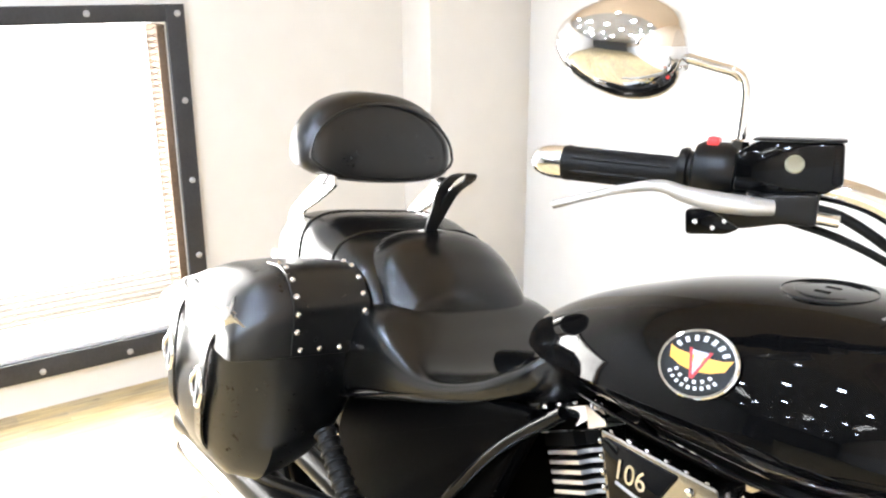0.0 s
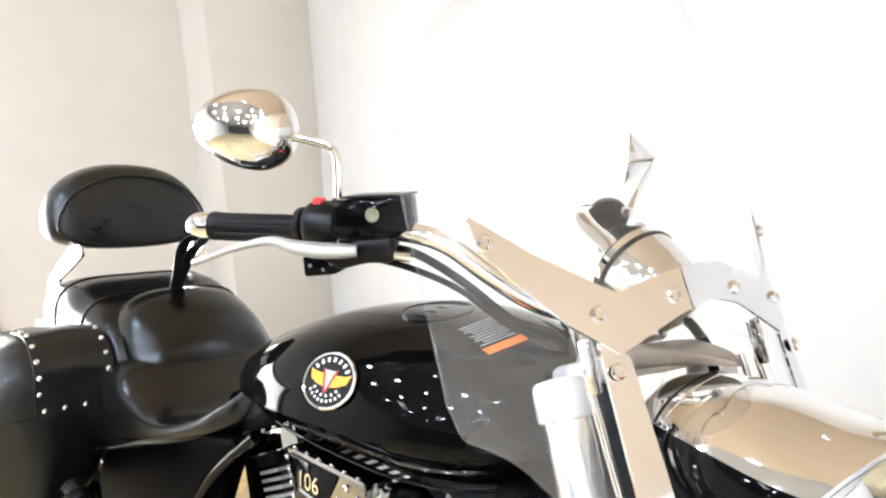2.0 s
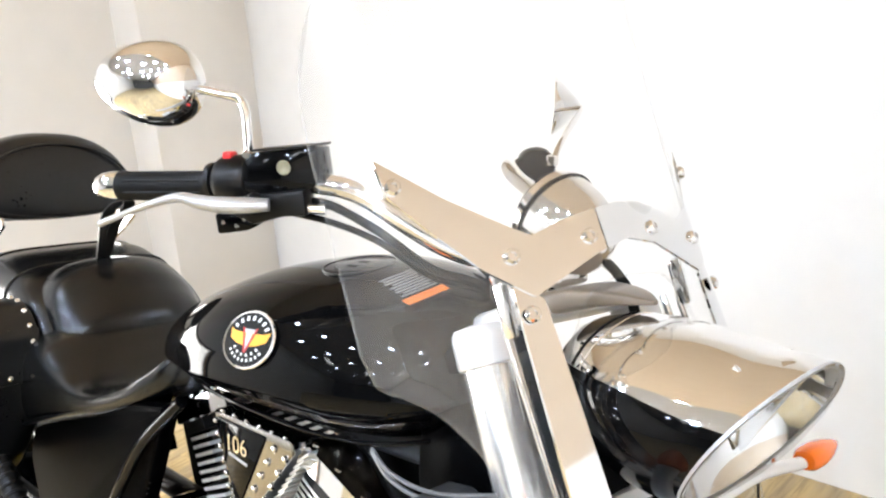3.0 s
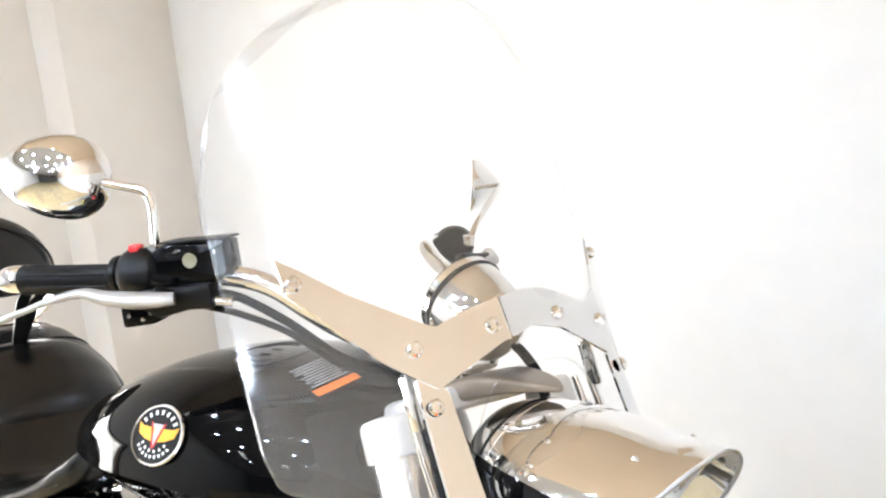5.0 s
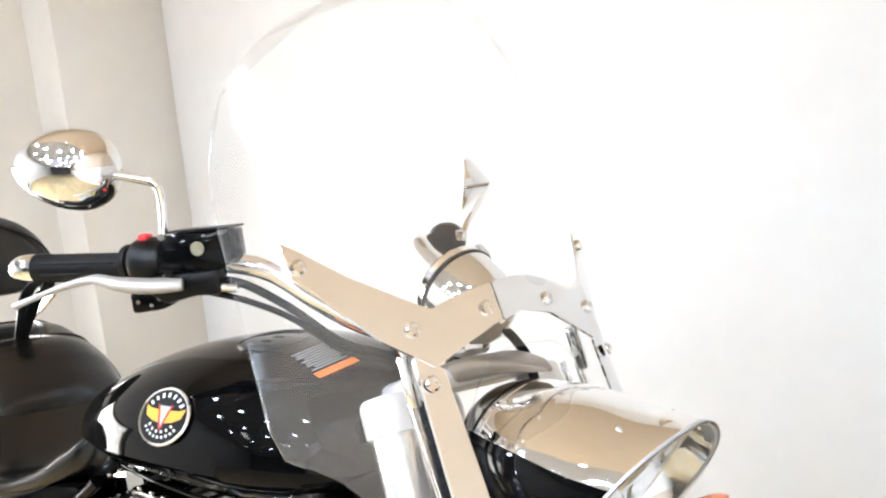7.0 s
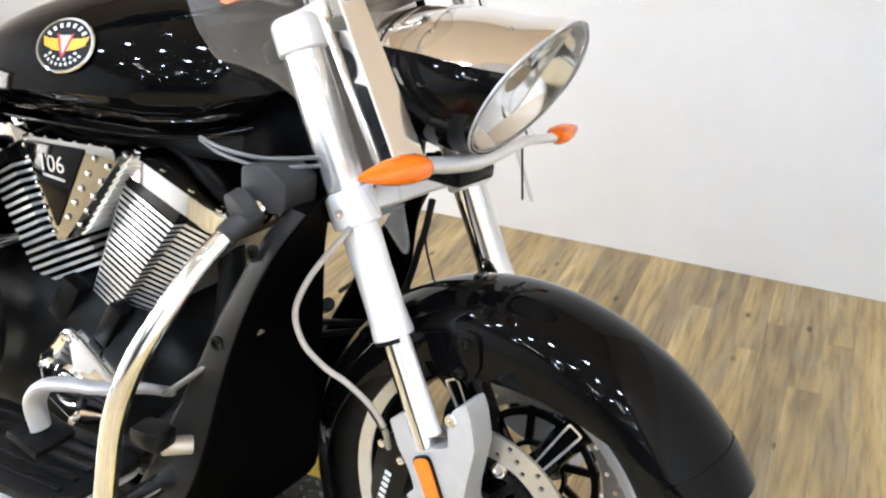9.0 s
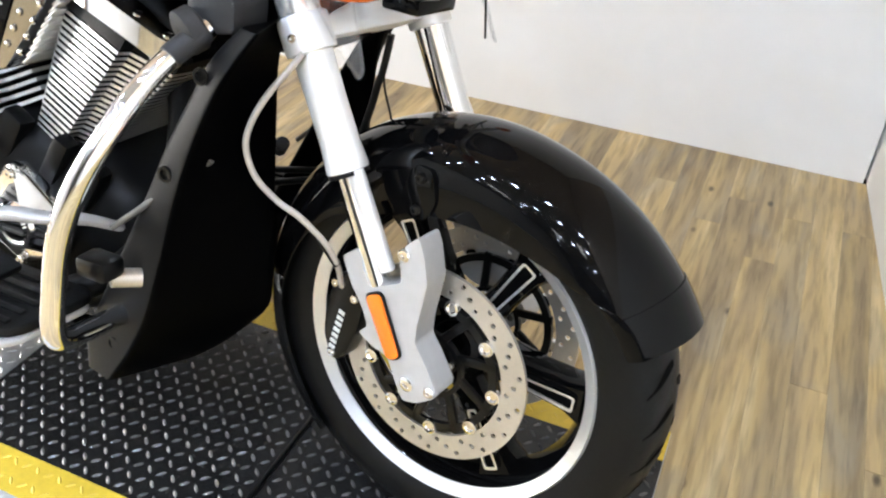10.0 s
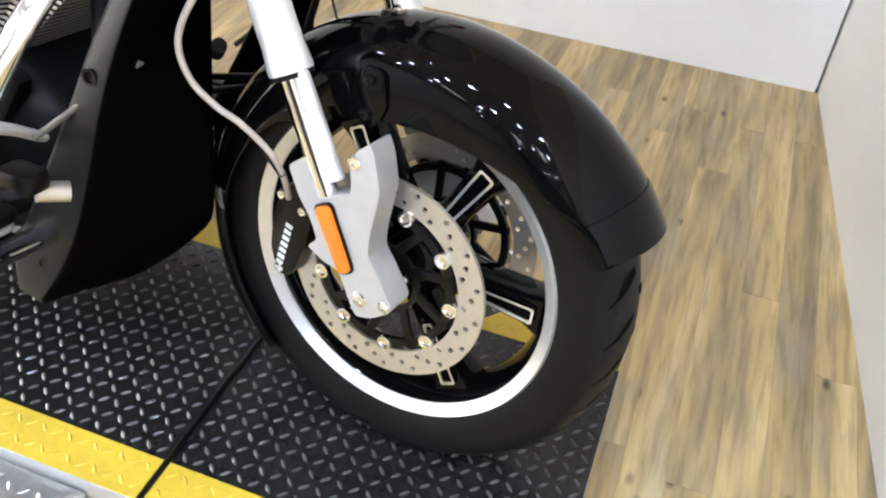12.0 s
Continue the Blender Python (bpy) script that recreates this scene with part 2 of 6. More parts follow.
def join(bm, b):
    if bm is None:
        return b
    me = bpy.data.meshes.new("scratch")
    b.to_mesh(me)
    b.free()
    bm.from_mesh(me)
    bpy.data.meshes.remove(me)
    return bm


def frame_to(p, d, up=V(0, 0, 1)):
    """A matrix whose z runs along d from p."""
    z = Vector(d).normalized()
    x = up.cross(z)
    if x.length < 1e-4:
        x = V(1, 0, 0).cross(z)
    x.normalize()
    y = z.cross(x)
    return Matrix.Translation(p) @ Matrix((x, y, z)).transposed().to_4x4()


def turned(profile, p=(0, 0, 0), d=(0, 0, 1), steps=32, bm=None, closed=False):
    """A turned form: profile of (radius, height) along d from p."""
    b = bmesh.new()
    rings = []
    for r, h in profile:
        if r < 1e-5:
            rings.append([b.verts.new((0, 0, h))])
        else:
            rings.append([b.verts.new((r * math.cos(2 * math.pi * i / steps), r * math.sin(2 * math.pi * i / steps), h)) for i in range(steps)])
    pairs = list(zip(rings, rings[1:])) + ([(rings[-1], rings[0])] if closed else [])
    for r0, r1 in pairs:
        for i in range(steps):
            j = (i + 1) % steps
            if len(r0) == 1 and len(r1) == 1:
                continue
            if len(r0) == 1:
                b.faces.new((r0[0], r1[i], r1[j]))
            elif len(r1) == 1:
                b.faces.new((r0[i], r0[j], r1[0]))
            else:
                b.faces.new((r0[i], r0[j], r1[j], r1[i]))
    if not closed:
        for r in (rings[0], rings[-1]):
            if len(r) > 2:
                b.faces.new(r)
    bmesh.ops.transform(b, matrix=frame_to(V(*p), V(*d)), verts=b.verts)
    return join(bm, b)


def rod(a, b_, r, r2=None, steps=20, bevel=0.0, bm=None):
    a, b_ = V(*a), V(*b_)
    L = (b_ - a).length
    r2 = r if r2 is None else r2
    e = bevel or min(r, L) * 0.08
    return turned([(0, 0), (max(r - e, 0), 0), (r, e), (r2, L - e), (max(r2 - e, 0), L), (0, L)], a, b_ - a, steps, bm)


def smooth_line(points, n=8):
    p = [V(*q) for q in points]
    p = [2 * p[0] - p[1]] + p + [2 * p[-1] - p[-2]]
    out = []
    for i in range(1, len(p) - 2):
        for k in range(n):
            t = k / n
            out.append(0.5 * ((2 * p[i]) + (p[i + 1] - p[i - 1]) * t + (2 * p[i - 1] - 5 * p[i] + 4 * p[i + 1] - p[i + 2]) * t * t
                              + (3 * p[i] - p[i - 1] - 3 * p[i + 1] + p[i + 2]) * t * t * t))
    return out + [p[-2]]


def tube(points, r, steps=14, n=8, bm=None, flat=1.0, up=V(0, 0, 1)):
    """A round bar along a smoothed line; r is a radius or a list of them along the line; flat squeezes it along its second axis."""
    line = smooth_line(points, n)
    radii = r if isinstance(r, (list, tuple)) else [r, r]
    b = bmesh.new()
    rings = []
    prev = None
    for i, q in enumerate(line):
        d = (line[min(i + 1, len(line) - 1)] - line[max(i - 1, 0)]).normalized()
        if prev is None:
            x = up.cross(d)
            x = (x if x.length > 1e-3 else V(1, 0, 0).cross(d)).normalized()
        else:
            x = (prev - d * prev.dot(d)).normalized()
        prev = x
        y = d.cross(x)
        f = i / (len(line) - 1) * (len(radii) - 1)
        k = min(int(f), len(radii) - 2)
        rr = radii[k] + (radii[k + 1] - radii[k]) * (f - k)
        rings.append([b.verts.new(q + rr * (math.cos(2 * math.pi * s / steps) * x + flat * math.sin(2 * math.pi * s / steps) * y)) for s in range(steps)])
    for r0, r1 in zip(rings, rings[1:]):
        for i in range(steps):
            b.faces.new((r0[i], r0[(i + 1) % steps], r1[(i + 1) % steps], r1[i]))
    b.faces.new(rings[0]), b.faces.new(rings[-1])
    return join(bm, b)


def loft(rings, bm=None, cap=True, closed=True):
    """A skin over rings of equal length."""
    b = bmesh.new()
    vs = [[b.verts.new(q) for q in ring] for ring in rings]
    k = len(vs[0])
    for r0, r1 in zip(vs, vs[1:]):
        for i in range(k if closed else k - 1):
            b.faces.new((r0[i], r0[(i + 1) % k], r1[(i + 1) % k], r1[i]))
    if cap:
        b.faces.new(vs[0]), b.faces.new(vs[-1])
    return join(bm, b)


def interp(rows, x):
    """Smooth reading of a table of rows (x, a, b, ...) at x."""
    rows = sorted(rows)
    if x <= rows[0][0]:
        return rows[0][1:]
    if x >= rows[-1][0]:
        return rows[-1][1:]
    i = max(k for k in range(len(rows) - 1) if rows[k][0] <= x)
    t = (x - rows[i][0]) / (rows[i + 1][0] - rows[i][0])
    out = []
    for c in range(1, len(rows[0])):
        p1, p2 = rows[i][c], rows[i + 1][c]
        h = rows[i + 1][0] - rows[i][0]
        m1 = (p2 - rows[i - 1][c]) / (rows[i + 1][0] - rows[i - 1][0]) if i > 0 else (p2 - p1) / h
        m2 = (rows[i + 2][c] - p1) / (rows[i + 2][0] - rows[i][0]) if i + 2 < len(rows) else (p2 - p1) / h
        out.append((2 * t**3 - 3 * t * t + 1) * p1 + (t**3 - 2 * t * t + t) * h * m1 + (-2 * t**3 + 3 * t * t) * p2 + (t**3 - t * t) * h * m2)
    return out


def super_ring(x, hw, top, bot, e=2.6, steps=40, tuck=0.0, cy=0.0):
    """A ring across x: a rounded box of half width hw between bot and top; tuck narrows it below."""
    out = []
    for i in range(steps):
        a = 2 * math.pi * i / steps
        c, s = math.cos(a), math.sin(a)
        yy = hw * math.copysign(abs(c) ** (2 / e), c)
        k = math.copysign(abs(s) ** (2 / e), s)
        if k < 0:
            yy *= 1 + tuck * k
        out.append(V(x, cy + yy, (top + bot) / 2 + k * (top - bot) / 2))
    return out


def body_of(rows, n=48, e=2.6, tuck=0.0, bm=None, steps=40):
    """A loft along x from a table of (x, half width, top, bottom)."""
    x0, x1 = min(r[0] for r in rows), max(r[0] for r in rows)
    rings = [super_ring(x, *interp(rows, x), e=e, tuck=tuck, steps=steps) for x in np.linspace(x0, x1, n)]
    return loft(rings, bm)


def plate(outline, thick, to, bm=None, bevel=0.0):
    """A flat plate: 2D outline, thickness along +z, laid by the matrix to."""
    b = bmesh.new()
    vs = [b.verts.new((x, y, 0)) for x, y in outline]
    f = b.faces.new(vs)
    r = bmesh.ops.extrude_face_region(b, geom=[f])
    bmesh.ops.translate(b, vec=(0, 0, thick), verts=[q for q in r["geom"] if isinstance(q, bmesh.types.BMVert)])
    if bevel:
        bmesh.ops.bevel(b, geom=[e for e in b.edges], offset=bevel, segments=2, affect="EDGES", profile=0.5)
    bmesh.ops.transform(b, matrix=to, verts=b.verts)
    return join(bm, b)


def empty(name, m, label, category, group=""):
    ob = new(name)
    ob.matrix_basis = m
    ob.empty_display_size = 0.1
    return tagged(ob, label, category, group)


# ---- room ----
def wall_slab(name, x0, y0, x1, y1, z0, z1, thick, material, label):
    """An upright wall from (x0, y0) to (x1, y1); its thickness lies to the right of that way."""
    L = math.hypot(x1 - x0, y1 - y0)
    b = box(L, thick, z1 - z0, (L / 2, -thick / 2, (z0 + z1) / 2))
    return tagged(part(name, b, material, None, m=pose(x0, y0, 0, 0, 0, math.degrees(math.atan2(y1 - y0, x1 - x0))), smooth=False), label, "wall", kind="structure")


RY = -11.0
FAR_X = 1.815
wall_slab("wall_back", -0.0 + 0.63, BACK_Y, REAR_X, BACK_Y, FLOOR, CEIL, 0.12, M["wall"], "smooth white painted wall behind the motorcycle")
wall_slab("wall_front", FAR_X, RY, 0.628, BACK_Y + 0.12, FLOOR, 1.34, 0.12, M["wall"], "smooth white lower wall ahead of the motorcycle")
wall_slab("wall_front_upper", FAR_X + 0.003, RY, 0.631, BACK_Y + 0.12, 1.34, CEIL, 0.12, M["tan"], "tan painted upper wall above the white lower part")
# unseen wall, added to close the room and keep reflections dark
wall_slab("wall_side", REAR_X, RY, FAR_X, RY, FLOOR, CEIL, 0.12, M["far"], "unseen grey wall added to close the far side of the room")
# rear wall with the window opening
WY0, WY1, WZ0, WZ1 = -1.63, 0.15, 0.11, 1.20
for y0, y1, z0, z1, nm in ((WY1, BACK_Y, FLOOR, CEIL, "wall_rear"), (RY, WY0, FLOOR, CEIL, "wall_rear_far"), (WY0, WY1, FLOOR, WZ0, "wall_rear_low"), (WY0, WY1, WZ1, CEIL, "wall_rear_high")):
    b = box(0.16, y1 - y0, z1 - z0, (REAR_X - 0.08, (y0 + y1) / 2, (z0 + z1) / 2))
    tagged(part(nm, b, M["cream"], smooth=False), "cream painted wall round the mesh-covered window", "wall", kind="structure")
b = box(0.2, BACK_Y - 1.09, CEIL - FLOOR, (REAR_X + 0.1, (BACK_Y + 1.09) / 2, (CEIL + FLOOR) / 2), 0.004)
tagged(part("wall_pier", b, M["cream"]), "cream boxed-in pier in the room corner", "wall", kind="structure")
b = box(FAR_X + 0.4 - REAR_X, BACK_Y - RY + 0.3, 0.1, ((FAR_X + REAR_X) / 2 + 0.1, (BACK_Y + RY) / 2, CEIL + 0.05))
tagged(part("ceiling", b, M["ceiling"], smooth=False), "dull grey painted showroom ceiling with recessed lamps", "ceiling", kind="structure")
b = box(4.3, BACK_Y + 0.75, 0.06, (-0.95, (BACK_Y - 0.75) / 2, CEIL - 0.031), 0.004)
tagged(part("ceiling_soffit", b, M["tan"], smooth=False), "tan painted lowered ceiling along the back wall", "ceiling", kind="structure")
b = box(FAR_X + 0.4 - REAR_X, BACK_Y - RY + 0.3, 0.1, ((FAR_X + REAR_X) / 2 + 0.1, (BACK_Y + RY) / 2, FLOOR - 0.053))
floor = tagged(part("floor", b, M["matt"], smooth=False), "oak-look plank floor with knots and dark grain", "floor", kind="structure")
BULB = glow("bulb_glow", (0.775, 0.93, 1.19), BULB_POWER)
TUBE = glow("tube_glow", (0.95, 0.98, 1.0), TUBE_POWER)
DAY = glow("daylight_backdrop", (1.0, 1.0, 1.0), 3.0)
# ---- motorcycle: frames of the leaning body and of the steered front end ----
BODY = pose(0, -0.05, 0, -8.83, 0, -1.5)
FRONT = Matrix(((0.98489, 0.17110, 0.02658, 0.0), (-0.17316, 0.97322, 0.15118, 0.0), (0.0, -0.15350, 0.98815, 0.3165), (0, 0, 0, 1)))
STEER = BODY.inverted() @ FRONT
bike = empty("motorcycle", BODY, "black cruiser motorcycle with windshield and studded leather bags on a lift", "motorcycle")


def bp(name, bm, material, label="", parent=None, smooth=True):
    return part(name, bm, material, parent or bike, label, None, smooth)


def fp(name, bm, material, label="", parent=None, smooth=True):
    """A part of the steered front end; a sub-part shares its parent's frame."""
    return part(name, bm, material, parent or bike, label, None if parent else STEER, smooth)


def wheel_ring(pts, steps=64, bm=None):
    return turned(pts, (0, 0, 0), (0, 1, 0), steps, bm, closed=True)


def rounded(poly, r, n=5):
    """A polygon's outline with its corners rounded."""
    out = []
    k = len(poly)
    for i in range(k):
        p0, p, p1 = Vector(poly[i - 1]), Vector(poly[i]), Vector(poly[(i + 1) % k])
        a, b = (p0 - p), (p1 - p)
        rr = r[i] if isinstance(r, (list, tuple)) else r
        d = min(rr, a.length * 0.49, b.length * 0.49)
        q0, q1 = p + a.normalized() * d, p + b.normalized() * d
        for j in range(n + 1):
            t = j / n
            out.append(tuple((1 - t) ** 2 * q0 + 2 * t * (1 - t) * p + t * t * q1))
    return out


XZ = Matrix(((1, 0, 0, 0), (0, 0, 1, 0), (0, 1, 0, 0), (0, 0, 0, 1)))  # plate drawn in x, z; thickness along +y


def side_plate(outline, y0, thick, bm=None, bevel=0.0):
    return plate(outline, thick, Matrix.Translation((0, y0, 0)) @ XZ, bm, bevel)


def bolt(at, d, r=0.006, h=0.004, bm=None):
    return turned([(r, 0), (r, h * 0.7), (r * 0.8, h), (r * 0.45, h), (r * 0.4, h * 0.5), (0, h * 0.5)], at, d, 12, bm)


# ---- front wheel ----
TYRE = [(0.230, -0.052), (0.246, -0.062), (0.275, -0.067), (0.297, -0.062), (0.311, -0.045), (0.318, -0.02), (0.32, 0), (0.318, 0.02), (0.311, 0.045), (0.297, 0.062), (0.275, 0.067), (0.246, 0.062), (0.230, 0.052)]
wheel = fp("front_wheel", wheel_ring(TYRE, 120), M["tyre"], "front tyre with curved diagonal tread grooves")


def tread_groove(a0, side):
    """One curved groove, a thin dark strip bedded in the crown."""
    b = bmesh.new()
    rows = []
    for k in range(9):
        t = k / 8
        y = side * (0.004 + 0.052 * t)
        r = interp([(0, 0.3203), (0.02, 0.3184), (0.045, 0.3114), (0.062, 0.2974)], abs(y))[0]
        a = a0 - 0.03 * t - 0.07 * t * t
        w = 0.0058 * math.sin(math.pi * min(1, 0.15 + t)) + 0.002
        rows.append([b.verts.new(((r + 0.0004) * math.cos(a + s * w / r), y, (r + 0.0004) * math.sin(a + s * w / r))) for s in (-1, 1)])
    for p, q in zip(rows, rows[1:]):
        b.faces.new((p[0], p[1], q[1], q[0]))
    return b


b = bmesh.new()
for k in range(32):
    for side in (-1, 1):
        join(b, tread_groove(2 * math.pi * (k + 0.25 * side) / 32, side))
tagged(fp("tread_groove", b, M["hole"], "dark curved tread grooves", wheel), kind="stuff")
RIM = [(0.237, -0.055), (0.237, -0.047), (0.228, -0.043), (0.215, -0.02), (0.213, 0), (0.215, 0.02), (0.228, 0.043), (0.237, 0.047), (0.237, 0.055), (0.229, 0.055), (0.218, 0.044), (0.205, 0.02), (0.2, 0), (0.205, -0.02), (0.218, -0.044), (0.229, -0.055)]
fp("rim", wheel_ring(RIM, 96), M["paint"], "gloss black cast rim", wheel)
for s in (-1, 1):
    lip = [(0.2375, -0.0580), (0.2355, -0.0605), (0.2190, -0.0505), (0.2185, -0.0485), (0.2385, -0.0560)]
    fp("rim_lip", wheel_ring([(r, -s * h) for r, h in lip], 96), M["fin"], "machined bright rim lip", wheel)
hub = turned([(0, -0.06), (0.03, -0.06), (0.034, -0.055), (0.04, -0.045), (0.055, -0.03), (0.06, 0), (0.055, 0.03), (0.04, 0.045), (0.034, 0.055), (0.03, 0.06), (0, 0.06)], (0, 0, 0), (0, 1, 0), 40)
fp("hub", hub, M["paint"], "", wheel)
for k in range(6):
    a = radians(60 + 60 * k)
    ca, sa = math.cos(a), math.sin(a)
    b = bmesh.new()
    rings = []
    for r, w, d in ((0.04, 0.024, 0.034), (0.08, 0.022, 0.030), (0.13, 0.021, 0.026), (0.18, 0.024, 0.026), (0.207, 0.034, 0.03)):
        rings.append([V(r * ca - y2 * sa, y, r * sa + y2 * ca) for y2, y in ((-w, -d * 0.6), (-w * 0.8, -d), (w * 0.8, -d), (w, -d * 0.6), (w, d * 0.6), (w * 0.8, d), (-w * 0.8, d), (-w, d * 0.6))])
    spoke = fp("spoke", loft(rings), M["paint"], "gloss black cast spoke with a machined slot", wheel)
    for sd in (-1, 1):
        slot = rounded([(0.098, -0.0085), (0.198, -0.0125), (0.198, 0.0125), (0.098, 0.0085)], 0.005, 4)
        inner = rounded([(0.102, -0.0052), (0.1945, -0.009), (0.1945, 0.009), (0.102, 0.0052)], 0.004, 4)
        to = Matrix(((ca, -sa, 0, 0), (0, 0, 1, 0), (sa, ca, 0, 0), (0, 0, 0, 1)))
        b = bmesh.new()
        vo = [b.verts.new((x, y, 0)) for x, y in slot]
        vi = [b.verts.new((x, y, 0)) for x, y in inner]
        vi2 = [b.verts.new((x, y, -sd * 0.004)) for x, y in inner]
        n = len(vo)
        for i in range(n):
            j = (i + 1) % n
            b.faces.new((vo[i], vo[j], vi[j], vi[i]))
            b.faces.new((vi[i], vi[j], vi2[j], vi2[i]))
        bmesh.ops.transform(b, matrix=Matrix.Translation((0, sd * 0.0335, 0)) @ to, verts=b.verts)
        fp("slot_trim", b, M["fin"], "machined slot edge", wheel)
        b = bmesh.new()
        b.faces.new([b.verts.new((x, y, -sd * 0.003)) for x, y in inner])
        bmesh.ops.transform(b, matrix=Matrix.Translation((0, sd * 0.0335, 0)) @ to, verts=b.verts)
        fp("slot_floor", b, M["hole"], "", wheel)


def disc_ring(y):
    """A drilled rotor: an annulus with round holes through it, built cell by cell."""
    b = bmesh.new()
    n, th = 54, 0.0048
    r0, r1, hr = 0.113, 0.150, 0.0039

    def put(r, a, h):
        return b.verts.new((r * math.cos(a), y + h, r * math.sin(a)))

    for k in range(n):
        a0, a1 = 2 * math.pi * k / n, 2 * math.pi * (k + 1) / n
        am, rc = (a0 + a1) / 2, (0.122, 0.1315, 0.141)[k % 3]
        hole = [(rc + hr * math.sin(2 * math.pi * i / 16), am + hr / rc * math.cos(2 * math.pi * i / 16)) for i in range(16)]
        edge = []
        for i in range(16):
            p = 2 * math.pi * i / 16
            c, s = math.cos(p), math.sin(p)
            m = max(abs(c), abs(s))
            c, s = c / m, s / m
            rr = rc + (r1 - rc) * s if s > 0 else rc + (rc - r0) * s
            edge.append((rr, am + (a1 - a0) / 2 * c))
        for h in (-th / 2, th / 2):
            vo, vi = [put(r, a, h) for r, a in edge], [put(r, a, h) for r, a in hole]
            for i in range(16):
                b.faces.new((vo[i], vo[(i + 1) % 16], vi[(i + 1) % 16], vi[i]))
        v0, v1 = [put(r, a, -th / 2) for r, a in hole], [put(r, a, th / 2) for r, a in hole]
        for i in range(16):
            b.faces.new((v0[i], v0[(i + 1) % 16], v1[(i + 1) % 16], v1[i]))
    for r in (r0, r1):
        lo, hi = [put(r, 2 * math.pi * k / 108, -th / 2) for k in range(108)], [put(r, 2 * math.pi * k / 108, th / 2) for k in range(108)]
        for k in range(108):
            b.faces.new((lo[k], lo[(k + 1) % 108], hi[(k + 1) % 108], hi[k]))
    bmesh.ops.remove_doubles(b, verts=b.verts, dist=0.00005)
    return b


for s in (-1, 1):
    y = 0.083 * s
    disc = fp("brake_disc", disc_ring(y), M["disc"], "drilled steel brake disc", wheel, False)
    b = turned([(0.045, y - 0.004), (0.052, y - 0.004), (0.052, y + 0.004), (0.045, y + 0.004)], (0, 0, 0), (0, 1, 0), 40, closed=True)
    for k in range(9):
        a = radians(-15 + 40 * k)
        fp("carrier_arm", box(0.062, 0.007, 0.013, (0.078 * math.cos(a), y, 0.078 * math.sin(a)), 0.002, (0, -math.degrees(a) + 14, 0)), M["plastic"], "", wheel)
    ring = turned([(0.094, y - 0.0035), (0.106, y - 0.0035), (0.106, y + 0.0035), (0.094, y + 0.0035)], (0, 0, 0), (0, 1, 0), 54, closed=True)
    fp("carrier_ring", ring, M["plastic"], "", wheel)
    fp("disc_carrier", b, M["plastic"], "black disc carrier", wheel)
    for k in range(9):
        a = radians(-2 + 40 * k)
        c = (0.1035 * math.cos(a), y + s * 0.003, 0.1035 * math.sin(a))
        b = turned([(0.0105, -0.004), (0.0115, 0), (0.0105, 0.0035), (0.0075, 0.004), (0.005, 0.0015), (0, 0.0015)], c, (0, s, 0), 18)
        fp("disc_button", b, M["chrome"], "", wheel)
    for k in range(5):
        a = radians(20 + 72 * k)
        fp("hub_bolt", bolt((0.033 * math.cos(a), y + s * 0.002, 0.033 * math.sin(a)), (0, s, 0), 0.006, 0.005), M["chrome"], "", wheel)
    fp("axle_nut", turned([(0.026, 0), (0.026, 0.012), (0.018, 0.016), (0.012, 0.016), (0.012, 0.008), (0, 0.008)], (0, s * 0.06, 0), (0, s, 0), 28), M["plastic"], "", wheel)


# ---- front fender ----
def fender_shell(a0=27, a1=230, n=72, grow=0.0):
    rings = []
    for a in np.linspace(a0, a1, n):
        t, u = radians(a), (a - 27) / 203
        skirt = interp([(27, 0.32), (36, 0.31), (46, 0.272), (60, 0.247), (75, 0.232), (95, 0.222), (125, 0.225), (140, 0.25), (176, 0.272), (230, 0.28)], a)[0]
        R, half = 0.336 + grow + 0.021 * max(0, 1 - u / 0.25) ** 1.5, 0.088 + grow - 0.006 * max(0, (u - 0.75) / 0.25)
        prof = []
        for k in range(21):
            s = k / 20 * 2 - 1
            q = abs(s)
            if q < 0.65:
                ph = q / 0.65 * math.pi / 2
                yy, rr = half * math.sin(ph), R - 0.062 * (1 - math.cos(ph))
            else:
                g = (q - 0.65) / 0.35
                yy, rr = half + 0.002 * math.sin(math.pi * g), (R - 0.062) + (skirt - R + 0.062) * g
            prof.append((math.copysign(yy, s), rr))
        inner = [(yy * 0.96, rr - (0.003 if abs(yy) < half * 0.99 else 0)) for yy, rr in reversed(prof)]
        rings.append([V(rr * math.cos(t), yy, rr * math.sin(t)) for yy, rr in prof + inner])
    return loft(rings)


fender = fp("front_fender", fender_shell(), M["paint"], "deep valanced gloss black fender")
fp("fender_tip", fender_shell(26.8, 36.5, 12, 0.0014), M["paint"], "gloss black fender tip behind a fine seam", fender)
for s in (-1, 1):
    b = side_plate(rounded([(-0.075, 0.24), (-0.06, 0.285), (-0.03, 0.285), (-0.02, 0.24), (-0.035, 0.21), (-0.06, 0.21)], 0.012), s * 0.092 - 0.003, 0.006, bevel=0.001)
    fp("fender_stay", b, M["paint"], "", fender)
    for x, z in ((-0.048, 0.225), (-0.046, 0.27)):
        fp("stay_bolt", bolt((x, s * 0.095, z), (0, s, 0), 0.007, 0.006), M["plastic"], "", fender)

# ---- forks ----
RAKE = V(-0.4571, 0, 0.8894)


def fork_pt(z, y, dx=0.0):
    return (0.003 - 0.514 * z + dx, y, z)


